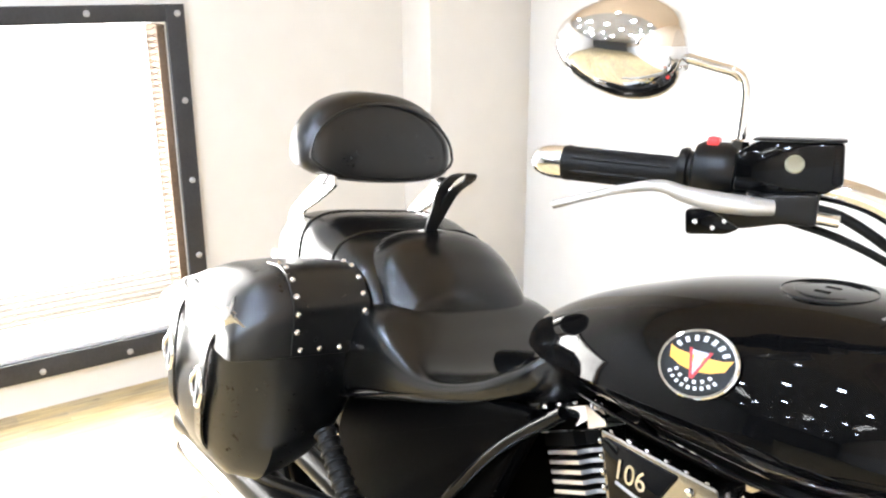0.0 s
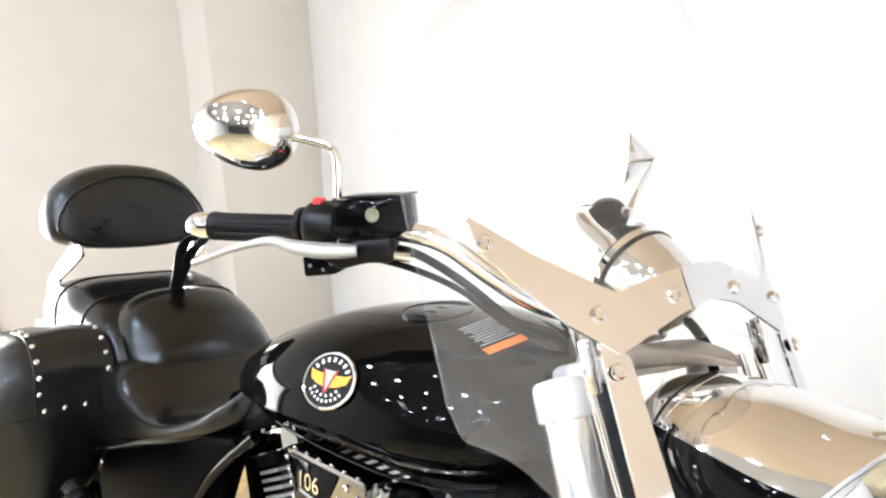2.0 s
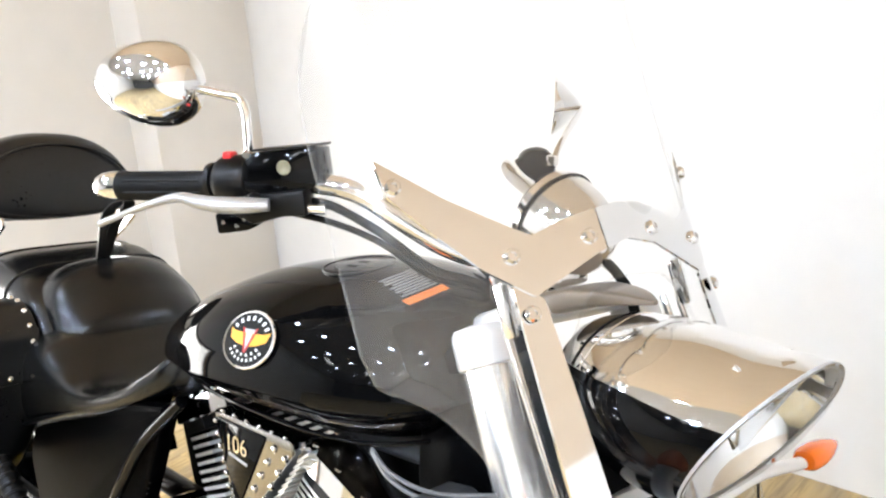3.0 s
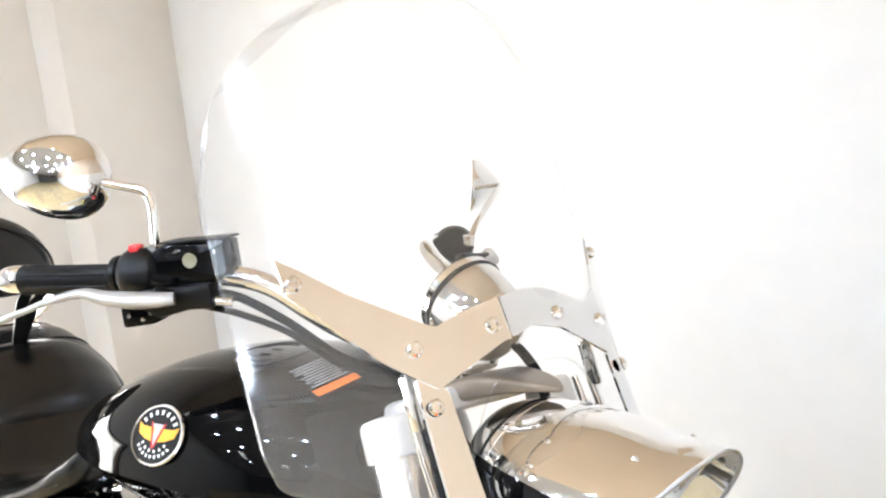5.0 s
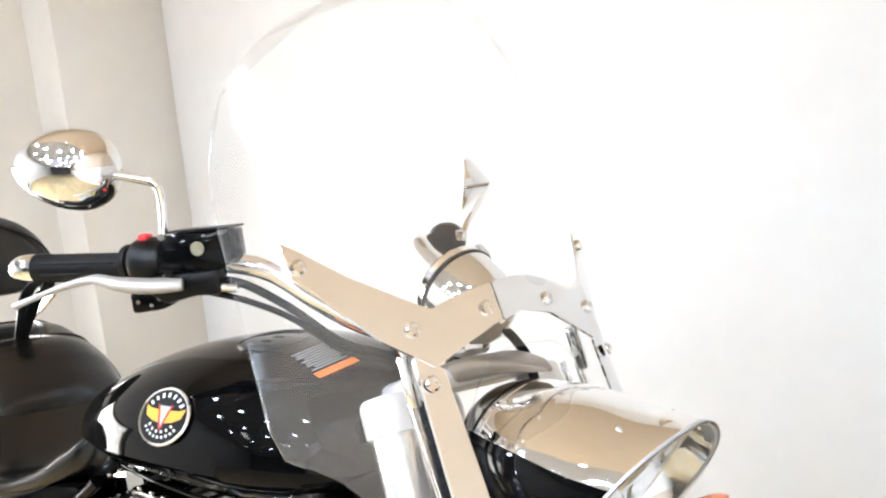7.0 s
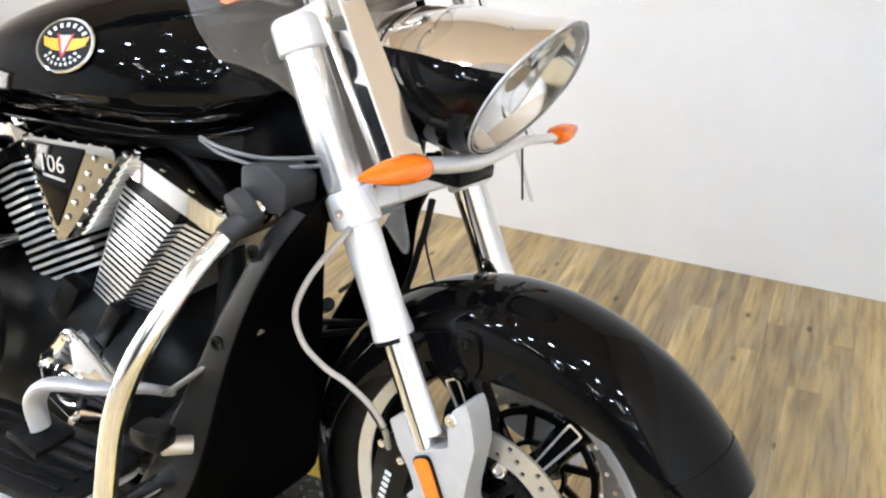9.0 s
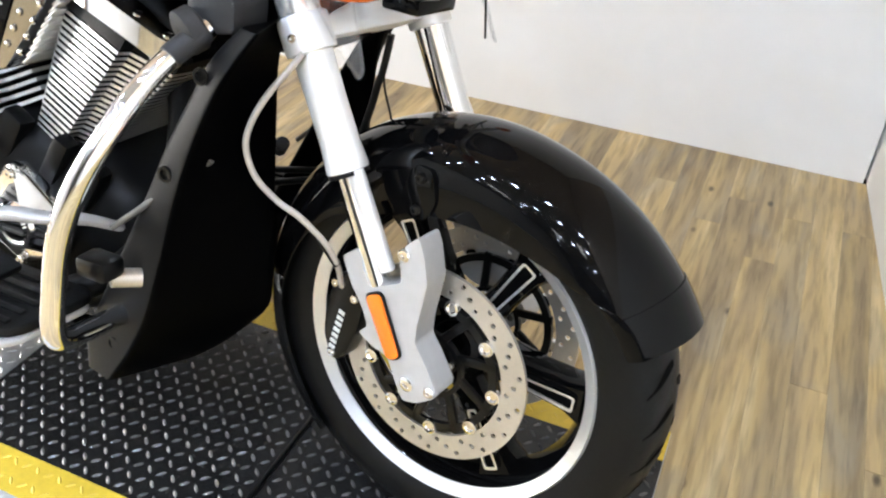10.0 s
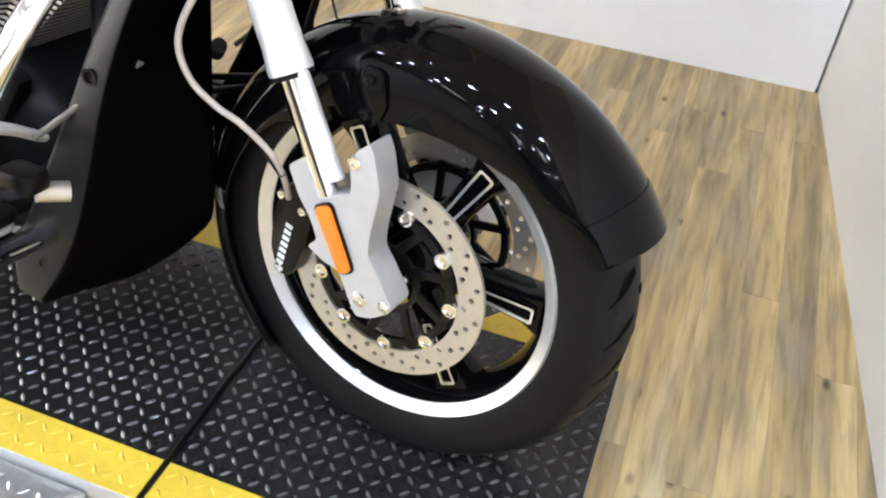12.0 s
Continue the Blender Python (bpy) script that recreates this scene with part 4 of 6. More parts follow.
def bar_side(flip):
    def q(p):
        p = Vector(p)
        return far_side(p) if flip else tuple(p)

    def qm(p):
        return (p[0], -p[1], p[2]) if flip else tuple(p)

    def bend(pts):
        return [q(p) for p in pts]
    dd = V(*far_side(GD + V(-0.36, 0, 0))) + V(0.36, 0, 0) if flip else GD
    ah = V(0.63, 0.77 if flip else -0.77, 0).normalized()
    fp("grip", turned([(0.0135, 0), (0.0185, 0.001), (0.0195, 0.006), (0.0175, 0.02), (0.0172, 0.07), (0.0178, 0.12), (0.0205, 0.127), (0.0205, 0.132), (0.0135, 0.133)], q(on_bar(0.0)), tuple(-dd), 28), M["rubber"], "black rubber grip with a chrome end", hbar)
    for k in range(7):
        a = 2 * math.pi * k / 7
        c1, c2 = V(*q(on_bar(0.012))), V(*q(on_bar(0.118)))
        u = dd.cross(V(0, 0, 1)).normalized()
        w = dd.cross(u)
        o = (u * math.cos(a) + w * math.sin(a)) * 0.0168
        fp("grip_rib", rod(tuple(c1 + o), tuple(c2 + o), 0.0022, steps=8), M["rubber"], "", hbar)
    fp("grip_end", turned([(0.0185, 0), (0.0185, 0.012), (0.0165, 0.024), (0.0125, 0.032), (0.006, 0.036), (0, 0.0365)], q(on_bar(0.001)), tuple(dd), 24), M["chrome"], "rounded chrome grip end", hbar)
    sw = turned([(0.014, 0.0), (0.022, 0.001), (0.0235, 0.005), (0.0235, 0.009), (0.0205, 0.011), (0.0205, 0.014), (0.028, 0.017), (0.032, 0.024), (0.0325, 0.046), (0.028, 0.057), (0.014, 0.058)], q(on_bar(0.124, 0.005)), tuple(-dd), 30)
    fp("switch_housing", sw, M["plastic"], "black switch housing", hbar)
    if not flip:
        red = box(0.012, 0.02, 0.012, q(on_bar(0.154, 0.036, 0.004)), 0.0025, (0, 0, 39))
        fp("kill_switch", red, M["red"], "red engine switch", hbar)
    side = Matrix((-dd, V(0, 0, 1), ah)).transposed().to_4x4()

    def slab(outline, near, thick, bevel):
        """A block of the control group: outline along the bar and up, thickness ahead of it."""
        return plate(outline, thick, Matrix.Translation(V(*q(G0)) + ah * near) @ side, bevel=bevel)
    pod = fp("switch_pod", slab([(0.141, -0.033), (0.146, -0.059), (0.186, -0.054), (0.198, -0.046), (0.192, -0.028)], -0.008, 0.03, 0.004), M["paint"], "", hbar)
    for a, u in ((0.154, -0.044), (0.172, -0.048), (0.182, -0.040)):
        fp("pod_screw", bolt(tuple(V(*q(on_bar(a, u))) + ah * 0.022), tuple(ah), 0.0028, 0.002), M["chrome"], "", pod)
    fp("lever_perch", slab([(0.168, -0.03), (0.170, -0.012), (0.262, -0.002), (0.266, -0.034), (0.235, -0.035), (0.198, -0.045)], -0.002, 0.036, 0.004), M["plastic"], "", hbar)
    if not flip:
        # master cylinder with a squared reservoir
        fp("brake_reservoir", slab([(0.178, 0.028), (0.194, 0.0415), (0.274, 0.0465), (0.281, 0.008), (0.265, -0.004), (0.183, -0.010)], -0.022, 0.049, 0.0035), M["paint"], "square black brake fluid reservoir", hbar)
        fp("reservoir_lid", slab([(0.192, 0.0425), (0.193, 0.0455), (0.275, 0.0505), (0.2755, 0.0475)], -0.0235, 0.052, 0.001), M["plastic"], "", hbar)
        e = on_bar(0.2345, 0.0235, 0.0275)
        eye = fp("sight_glass", turned([(0.0082, -0.002), (0.009, 0.001), (0.0078, 0.002), (0.006, 0.0008), (0, 0.0008)], tuple(e), tuple(ah), 20), mat("sight_glass_disc", (0.24, 0.22, 0.15), 0.2), "pale round sight glass", hbar)
        fp("banjo_fitting", rod(tuple(on_bar(0.262, -0.026, 0.02)), tuple(on_bar(0.285, -0.028, 0.018)), 0.0065, steps=12), M["chrome"], "", hbar)
    # lever
    lv = tube(bend([on_bar(0.225, -0.018, 0.048), on_bar(0.205, -0.018, 0.054), on_bar(0.175, -0.017, 0.060), on_bar(0.145, -0.013, 0.064), on_bar(0.12, -0.007, 0.067), on_bar(0.085, -0.014, 0.069), on_bar(0.05, -0.026, 0.070), on_bar(0.018, -0.038, 0.072)]), [0.011, 0.0135, 0.0145, 0.012, 0.0085, 0.0065, 0.0055, 0.0065], 16, flat=0.7)
    fp("lever", lv, M["lever"], "polished hand lever", hbar)
    fp("lever_pivot", bolt(q(on_bar(0.205, -0.010, 0.044)), (0, 0, 1), 0.007, 0.005), M["plastic"], "", hbar)
    # mirror
    if flip:
        foot, stem_line = (-0.560, 0.205, 0.792), [(-0.560, 0.205, 0.792), (-0.575, 0.235, 0.822), (-0.605, 0.290, 0.850), (-0.640, 0.345, 0.868), (-0.672, 0.385, 0.876)]
    else:
        foot = tuple(on_bar(0.178, 0.026))
        stem_line = [tuple(p) for p in (on_bar(0.178, 0.03), on_bar(0.176, 0.06), on_bar(0.172, 0.092), on_bar(0.162, 0.106), on_bar(0.14, 0.112), on_bar(0.10, 0.121))]
    stem = tube(stem_line, 0.0055, 14)
    mir = fp("mirror", stem, M["chrome"], "chrome teardrop rear-view mirror on a bent stem")
    fp("stem_nut", turned([(0.0095, 0), (0.0095, 0.014), (0.006, 0.016), (0, 0.016)], foot, (0, 0, 1), 6), M["chrome"], "", mir)
    c = V(*qm(on_bar(0.046, 0.111 if flip else 0.127, -0.01)))
    mx = V(-0.75, 0.66 if flip else -0.66, 0.0).normalized()
    mf = V(0.66, 0.75 if flip else -0.75, 0.08).normalized()
    mz = V(0, 0, 1)
    rings = []
    for k in range(13):
        ph = k / 12 * math.pi / 2
        rr, h = math.cos(ph) if k < 12 else 0.02, 0.046 * math.sin(ph)
        if flip:
            h = 0.050 * (1 - rr) ** 0.85
        rings.append([c + mf * h + mx * (0.074 * rr * math.cos(a) * (1 + 0.08 * math.cos(a)) - 0.018 * (1 - rr)) + mz * (0.053 * rr * math.sin(a) * (1 + 0.10 * math.cos(a) * -1)) for a in [2 * math.pi * i / 40 for i in range(40)]])
    fp("mirror_shell", loft(rings, cap=False), M["chrome"], "rounded chrome mirror shell", mir)
    glass = [c - mf * 0.002 + mx * 0.071 * math.cos(a) * (1 + 0.08 * math.cos(a)) + mz * 0.05 * math.sin(a) * (1 - 0.10 * math.cos(a)) for a in [2 * math.pi * i / 40 for i in range(40)]]
    gb = loft([glass, [p + mf * 0.003 for p in glass]])
    fp("mirror_glass", gb, M["mirror"], "mirror glass", mir)
    # control cables along the bar
    for k, off in enumerate((-0.026, -0.046)):
        pts = [on_bar(0.25 - 0.02 * k, off * 0.7, 0.005), on_bar(0.29, off, 0.006), V(-0.475, -0.168, 0.745 + off * 0.6), V(-0.44, -0.115, 0.70 + off * 0.5), V(-0.40, -0.06, 0.672 + off * 0.3), V(-0.41, -0.03, 0.60)]
        fp("control_cable", tube(bend(pts), 0.0042 if k else 0.0055, 10), M["rubber"], "", hbar)


bar_side(False)
bar_side(True)

# speedometer pod
ax = V(0.82, 0, -0.36).normalized()
pod = fp("speedometer", turned([(0, 0.0), (0.05, 0.0), (0.056, 0.004), (0.057, 0.014), (0.0545, 0.016), (0.0545, 0.019), (0.056, 0.021), (0.054, 0.05), (0.047, 0.075), (0.034, 0.094), (0.016, 0.103), (0, 0.105)], (-0.364, 0, 0.768), tuple(ax), 40), M["chrome"], "round chrome speedometer pod")
fp("pod_band", turned([(0.0552, 0), (0.0578, 0.001), (0.0578, 0.004), (0.0552, 0.005)], tuple(V(-0.364, 0, 0.768) + ax * 0.0145), tuple(ax), 40, closed=True), M["plastic"], "", pod)
fp("pod_face", turned([(0, -0.001), (0.048, -0.001), (0.048, -0.003), (0, -0.003)], (-0.364, 0, 0.768), tuple(ax), 36), M["plastic"], "", pod)
fp("pod_post", box(0.03, 0.05, 0.09, (-0.333, 0, 0.722), 0.008, (0, -20, 0)), M["chrome"], "", pod)
# ---- fuel tank ----
TANK = [(-1.03, 0.05, 0.822, 0.79), (-0.98, 0.105, 0.858, 0.775), (-0.9, 0.155, 0.905, 0.772), (-0.8, 0.195, 0.948, 0.778), (-0.72, 0.211, 0.976, 0.78), (-0.62, 0.208, 0.998, 0.78), (-0.52, 0.193, 1.006, 0.782), (-0.44, 0.168, 0.996, 0.795), (-0.37, 0.128, 0.97, 0.822), (-0.325, 0.07, 0.93, 0.862)]


def tank_point(x, a):
    """The tank's skin: widest low down, rounder above than below."""
    hw, top, bot = interp(TANK, x)
    zc = bot + 0.34 * (top - bot)
    c, s = math.cos(a), math.sin(a)
    e = 2.25 if s > 0 else 2.6
    y = hw * math.copysign(abs(c) ** (2 / e), c)
    k = math.copysign(abs(s) ** (2 / e), s)
    if k < 0:
        y *= 1 + 0.28 * k
    return V(x, y, zc + k * ((top - zc) if k > 0 else (zc - bot)))


def tank_frame(x, a):
    """A matrix on the tank's skin: z out, x forward along it."""
    p = tank_point(x, a)
    dx = (tank_point(x + 0.01, a) - p).normalized()
    da = (tank_point(x, a + 0.02) - p).normalized()
    n = dx.cross(da).normalized()
    if n.dot(p - V(x, 0, 0.9)) < 0:
        n = -n
    yv = n.cross(dx).normalized()
    return Matrix.Translation(p) @ Matrix((dx, yv, n)).transposed().to_4x4()


tank = bp("fuel_tank", loft([[tank_point(x, 2 * math.pi * i / 72) for i in range(72)] for x in np.linspace(-1.03, -0.325, 72)]), M["paint"], "gloss black teardrop fuel tank with a round badge")


def skin(bm, x, a, lift=0.0015, bend=1.6, size=1.0):
    """Lays a flat piece on the tank's side, bent a little to follow it."""
    for v in bm.verts:
        v.co.x *= size
        v.co.y *= 0.8 * size
        v.co.z -= bend * (v.co.x ** 2 * 0.6 + v.co.y ** 2)
    bmesh.ops.transform(bm, matrix=tank_frame(x, a) @ Matrix.Translation((0, 0, lift)), verts=bm.verts)
    return bm


def flat_shape(pts, z):
    b = bmesh.new()
    b.faces.new([b.verts.new((x, y, z)) for x, y in pts])
    return b


for side in (-1, 1):
    BX, BA = -0.612, (math.pi * 0.88 if side < 0 else math.pi * 0.12)
    R = 0.0465
    badge = bp("tank_badge", skin(turned([(0, 0), (R, 0), (R, 0.0022), (R * 0.99, 0.003), (0, 0.003)], steps=48), BX, BA), M["plastic"], "round enamel badge with gold wings and a red wedge")
    ring = turned([(R * 0.93, 0.002), (R * 1.0, 0.002), (R * 1.03, 0.0035), (R * 1.0, 0.0052), (R * 0.94, 0.0045)], steps=56, closed=True)
    bp("badge_rim", skin(ring, BX, BA), M["chrome"], "", badge)
    for sx in (-1, 1):
        wing = [(sx * 0.004, -0.012), (sx * 0.02, -0.009), (sx * 0.036, -0.001), (sx * 0.041, 0.017), (sx * 0.03, 0.0125), (sx * 0.014, 0.011), (sx * 0.006, 0.011)]
        bp("gold_wing", skin(flat_shape([(x, y) for x, y in wing], 0.0036), BX, BA, size=0.93), M["gold"], "", badge)
    bp("grey_field", skin(flat_shape([(-0.013, 0.018), (0.013, 0.018), (0.002, -0.02), (-0.002, -0.02)], 0.0038), BX, BA, size=0.93), mat("grey_enamel", (0.45, 0.44, 0.46), 0.3), "", badge)
    for sx in (-1, 1):
        bp("red_stroke", skin(flat_shape([(sx * 0.0155, 0.02), (sx * 0.0115, 0.02), (-sx * 0.0015, -0.023), (sx * 0.0025, -0.023)], 0.0041), BX, BA, size=0.93), M["dark_red"], "", badge)
    for k in range(7):
        a = radians(35 + 110 / 6 * k)
        c = V(0.0375 * math.cos(a), 0.0375 * math.sin(a), 0)
        q = [(c.x + 0.0026 * dx * math.sin(a) + 0.0042 * dy * math.cos(a), c.y - 0.0026 * dx * math.cos(a) + 0.0042 * dy * math.sin(a)) for dx, dy in ((-1, -1), (1, -1), (1, 1), (-1, 1))]
        bp("lettering_bar", skin(flat_shape(q, 0.0036), BX, BA, size=0.93), M["white_print"], "", badge)
    for r0, k0 in ((0.036, 9), (0.027, 6)):
        for k in range(k0):
            a = radians(-145 + 110 / (k0 - 1) * k)
            c = V(r0 * math.cos(a), r0 * math.sin(a), 0)
            q = [(c.x + 0.0021 * dx * math.sin(a) + 0.0025 * dy * math.cos(a), c.y - 0.0021 * dx * math.cos(a) + 0.0025 * dy * math.sin(a)) for dx, dy in ((-1, -1), (1, -1), (1, 1), (-1, 1))]
            bp("lettering_bar", skin(flat_shape(q, 0.0036), BX, BA, size=0.93), M["white_print"], "", badge)

# filler cap, lying on the crown
capm = tank_frame(-0.575, math.pi * 0.56) @ Matrix.Translation((0, 0, -0.0035))
b = turned([(0, 0.0005), (0.02, 0.0008), (0.022, 0.0018), (0.034, 0.0022), (0.036, 0.001), (0.048, 0.0014), (0.052, 0.0), (0.053, -0.005), (0, -0.005)], steps=48)
bmesh.ops.transform(b, matrix=capm, verts=b.verts)
cap = bp("filler_cap", b, M["paint"], "flush black filler cap with a ringed rim")
for r in (0.05, 0.036):
    b = turned([(r - 0.0009, 0.0005), (r, 0.0024), (r + 0.0009, 0.0005)], steps=48, closed=True)
    bmesh.ops.transform(b, matrix=capm, verts=b.verts)
    bp("cap_ring", b, M["plastic"], "", cap)
b = box(0.018, 0.006, 0.004, (0.0, 0.008, 0.002), 0.001)
box(0.018, 0.006, 0.004, (0.0, -0.014, 0.002), 0.001, bm=b)
bmesh.ops.transform(b, matrix=capm, verts=b.verts)
bp("cap_latch", b, M["hole"], "", cap)

# warning sticker on the front of the crown: printed lines and an orange strip
stm = tank_frame(-0.46, math.pi * 0.60) @ pose(0, 0, 0, 0, 0, -12)
for k in range(9):
    a0, y0, y1 = -0.029 + 0.0056 * k, (-0.03, -0.027, -0.03, -0.022)[k % 4], (0.026, 0.02, 0.024, 0.027)[(k * 3) % 4]
    b = flat_shape([(a0, y0), (a0 + 0.0036, y0), (a0 + 0.0036, y1), (a0, y1)], 0.0025)
    bmesh.ops.transform(b, matrix=stm, verts=b.verts)
    bp("sticker_line", b, M["print"], "", tank)
b = flat_shape([(0.024, -0.034), (0.038, -0.034), (0.038, 0.03), (0.024, 0.03)], 0.0025)
bmesh.ops.transform(b, matrix=stm, verts=b.verts)
bp("sticker_strip", b, M["orange"], "orange warning strip", tank)
# seam under the tank
b = tube([tuple(tank_point(x, math.pi * 1.18) + V(0, -0.002, -0.012)) for x in (-0.92, -0.8, -0.68, -0.55, -0.45, -0.38)], 0.003, 10)
bp("tank_seam", b, M["paint"], "", tank)

# ---- seats ----
PAN = [(-0.86, 0.05, 0.83, 0.775), (-0.885, 0.14, 0.838, 0.745), (-0.93, 0.172, 0.80, 0.725), (-1.0, 0.188, 0.756, 0.692), (-1.1, 0.199, 0.727, 0.652), (-1.2, 0.208, 0.745, 0.612), (-1.27, 0.212, 0.770, 0.582), (-1.36, 0.21, 0.772, 0.545), (-1.44, 0.19, 0.772, 0.53)]


def seat_pan():
    """The seat's base: horns beside the tank, a dished middle and a deep skirt."""
    rings = []
    for x in np.linspace(-0.86, -1.44, 52):
        hw, top, bot = interp(PAN, x)
        dip = 0.026 * math.exp(-((x + 1.09) / 0.11) ** 2)
        ring = []
        for i in range(64):
            a = 2 * math.pi * i / 64
            c, s = math.cos(a), math.sin(a)
            y = hw * math.copysign(abs(c) ** 0.5, c)
            k = math.copysign(abs(s) ** 0.6, s)
            z = (top + bot) / 2 + k * (top - bot) / 2
            if k > 0:
                z -= dip * (1 - (y / hw) ** 4)
            ring.append(V(x, y, z))
        rings.append(ring)
    return loft(rings)


seat = bp("rider_seat", seat_pan(), M["vinyl"], "sculpted black vinyl rider seat")
BUMP = [(-1.245, 0.11, 0.755, 0.60), (-1.255, 0.135, 0.782, 0.60), (-1.27, 0.147, 0.805, 0.60), (-1.30, 0.155, 0.830, 0.60), (-1.33, 0.159, 0.851, 0.60), (-1.37, 0.160, 0.867, 0.60), (-1.41, 0.157, 0.870, 0.60), (-1.45, 0.145, 0.862, 0.60), (-1.48, 0.12, 0.84, 0.62)]
bp("seat_bolster", body_of(BUMP, 56, 2.7, steps=72), M["vinyl"], "", seat)
PILL = [(-1.262, 0.14, 0.68, 0.60), (-1.275, 0.165, 0.715, 0.59), (-1.30, 0.176, 0.76, 0.58), (-1.35, 0.182, 0.808, 0.58), (-1.42, 0.184, 0.840, 0.58), (-1.50, 0.183, 0.858, 0.60), (-1.58, 0.185, 0.867, 0.62), (-1.70, 0.170, 0.850, 0.64), (-1.84, 0.13, 0.80, 0.66), (-1.91, 0.08, 0.76, 0.68), (-1.935, 0.04, 0.735, 0.70)]
pill = bp("pillion_seat", body_of(PILL, 60, 4.4, steps=96), M["vinyl"], "black vinyl pillion seat")


def ring_pts(rows, x, e, a0, a1, grow=1.003, n=14):
    hw, top, bot = interp(rows, x)
    out = []
    for a in np.linspace(radians(a0), radians(a1), n):
        c, s = math.cos(a), math.sin(a)
        out.append((x, grow * hw * math.copysign(abs(c) ** (2 / e), c), (top + bot) / 2 + grow * math.copysign(abs(s) ** (2 / e), s) * (top - bot) / 2))
    return out


for rows, x, e, own in ((PILL, -1.48, 4.4, pill), (PILL, -1.62, 4.4, pill)):
    bp("seat_welt", tube(ring_pts(rows, x, e, -10, 190), 0.0028, 8, n=3), M["vinyl"], "", own)
for s in (-1, 1):
    pts = [(x, s * (interp(PAN, x)[0] * 0.985), interp(PAN, x)[2] + 0.03) for x in (-0.93, -1.0, -1.12, -1.24, -1.36)]
    bp("seat_piping", tube(pts, 0.003, 8, n=5), M["vinyl"], "", seat)
# grab strap standing up between the seats
b = bmesh.new()
line = smooth_line([(-1.42, -0.008, 0.86), (-1.405, -0.008, 0.91), (-1.395, -0.006, 0.955), (-1.37, 0.002, 0.985), (-1.34, 0.012, 0.995), (-1.35, 0.018, 0.98), (-1.385, 0.012, 0.95), (-1.41, 0.004, 0.90), (-1.43, 0.0, 0.86)], 6)
rings = [[q + V(0.0025, -0.012, 0), q + V(0.0025, 0.012, 0), q + V(-0.0025, 0.012, 0), q + V(-0.0025, -0.012, 0)] for q in line]
bp("grab_strap", loft(rings), M["leather"], "looped black leather grab strap")


# ---- passenger backrest ----
def backrest():
    rings = []
    for d, k in ((-0.055, 0.80), (-0.048, 0.92), (-0.025, 0.99), (0.012, 1.0), (0.035, 0.965), (0.05, 0.88), (0.055, 0.72)):
        ring = []
        for i in range(56):
            a = 2 * math.pi * i / 56
            c, s = math.cos(a), math.sin(a)
            yy = 0.184 * math.copysign(abs(c) ** 0.86, c)
            zz = (0.128 if s > 0 else 0.060) * math.copysign(abs(s) ** (1.0 if s > 0 else 0.55), s)
            ring.append(V(-1.685 + d - 0.15 * zz, yy * k, 0.979 + zz * k))
        rings.append(ring)
    return loft(rings)


back = bp("backrest_pad", backrest(), M["leather"], "rounded black leather passenger backrest")
b = tube([(-1.63 - 0.15 * z + 0.0, 0.172 * math.cos(a), 0.979 + z) for a, z in [(2 * math.pi * i / 20, (0.108 if math.sin(2 * math.pi * i / 20) > 0 else 0.05) * math.sin(2 * math.pi * i / 20)) for i in range(21)]], 0.003, 8, n=3)
bp("backrest_welt", b, M["leather"], "", back)
None
for s in (-1, 1):
    up = rounded([(-1.755, 0.68), (-1.635, 0.68), (-1.65, 0.80), (-1.69, 0.848), (-1.625, 0.885), (-1.565, 0.925), (-1.575, 0.945), (-1.62, 0.945), (-1.70, 0.885), (-1.75, 0.838)], 0.010)
    pl = side_plate(up, s * 0.155 - 0.004, 0.008, bevel=0.002)
    bmesh.ops.transform(pl, matrix=Matrix.Translation((0, s * 0.155, 0.74)) @ Matrix.Rotation(radians(s * 4), 4, "X") @ Matrix.Translation((0, -s * 0.155, -0.74)), verts=pl.verts)
    upr = bp("sissy_bar", pl, M["chrome"], "flat polished backrest upright")
    bp("sissy_mount", side_plate(rounded([(-1.80, 0.64), (-1.60, 0.64), (-1.60, 0.67), (-1.74, 0.74), (-1.80, 0.74)], 0.01), s * 0.158 - 0.004, 0.008, bevel=0.002), M["chrome"], "", upr)
    for x, z in ((-1.765, 0.72), (-1.70, 0.67)):
        bp("mount_bolt", bolt((x, s * 0.163, z), (0, s, 0), 0.009, 0.006), M["chrome"], "", upr)
bp("sissy_crossbar", box(0.03, 0.21, 0.012, (-1.685, 0, 0.925), 0.003, (0, -15, 0)), M["plastic"])

# ---- saddlebags ----
LID = [(-1.322, 0.672), (-1.322, 0.765), (-1.375, 0.818), (-1.50, 0.80), (-1.64, 0.762), (-1.735, 0.705), (-1.77, 0.62)]


def bag_loft(outline, r, ys, s, centre):
    out = rounded(outline, r, 6)
    rings = []
    for y, k, kz in ys:
        rings.append([V(centre[0] + (x - centre[0]) * k, s * y, centre[1] + (z - centre[1]) * kz) for x, z in out])
    return loft(rings)


def lid_front(u):
    """A point (x, z) u metres up the lid's leading face and over its top."""
    path = rounded(LID, [0.004, 0.03, 0.05, 0.08, 0.08, 0.05, 0.004], 6)
    d = 0.0
    for p, q in zip(path, path[1:]):
        p, q = Vector(p), Vector(q)
        L = (q - p).length
        if d + L >= u:
            w = p + (q - p) * ((u - d) / max(L, 1e-6))
            n = Vector((q.y - p.y, -(q.x - p.x)))
            return w, n.normalized() if n.length else Vector((1, 0))
        d += L
    return Vector(path[-1]), Vector((0, 1))


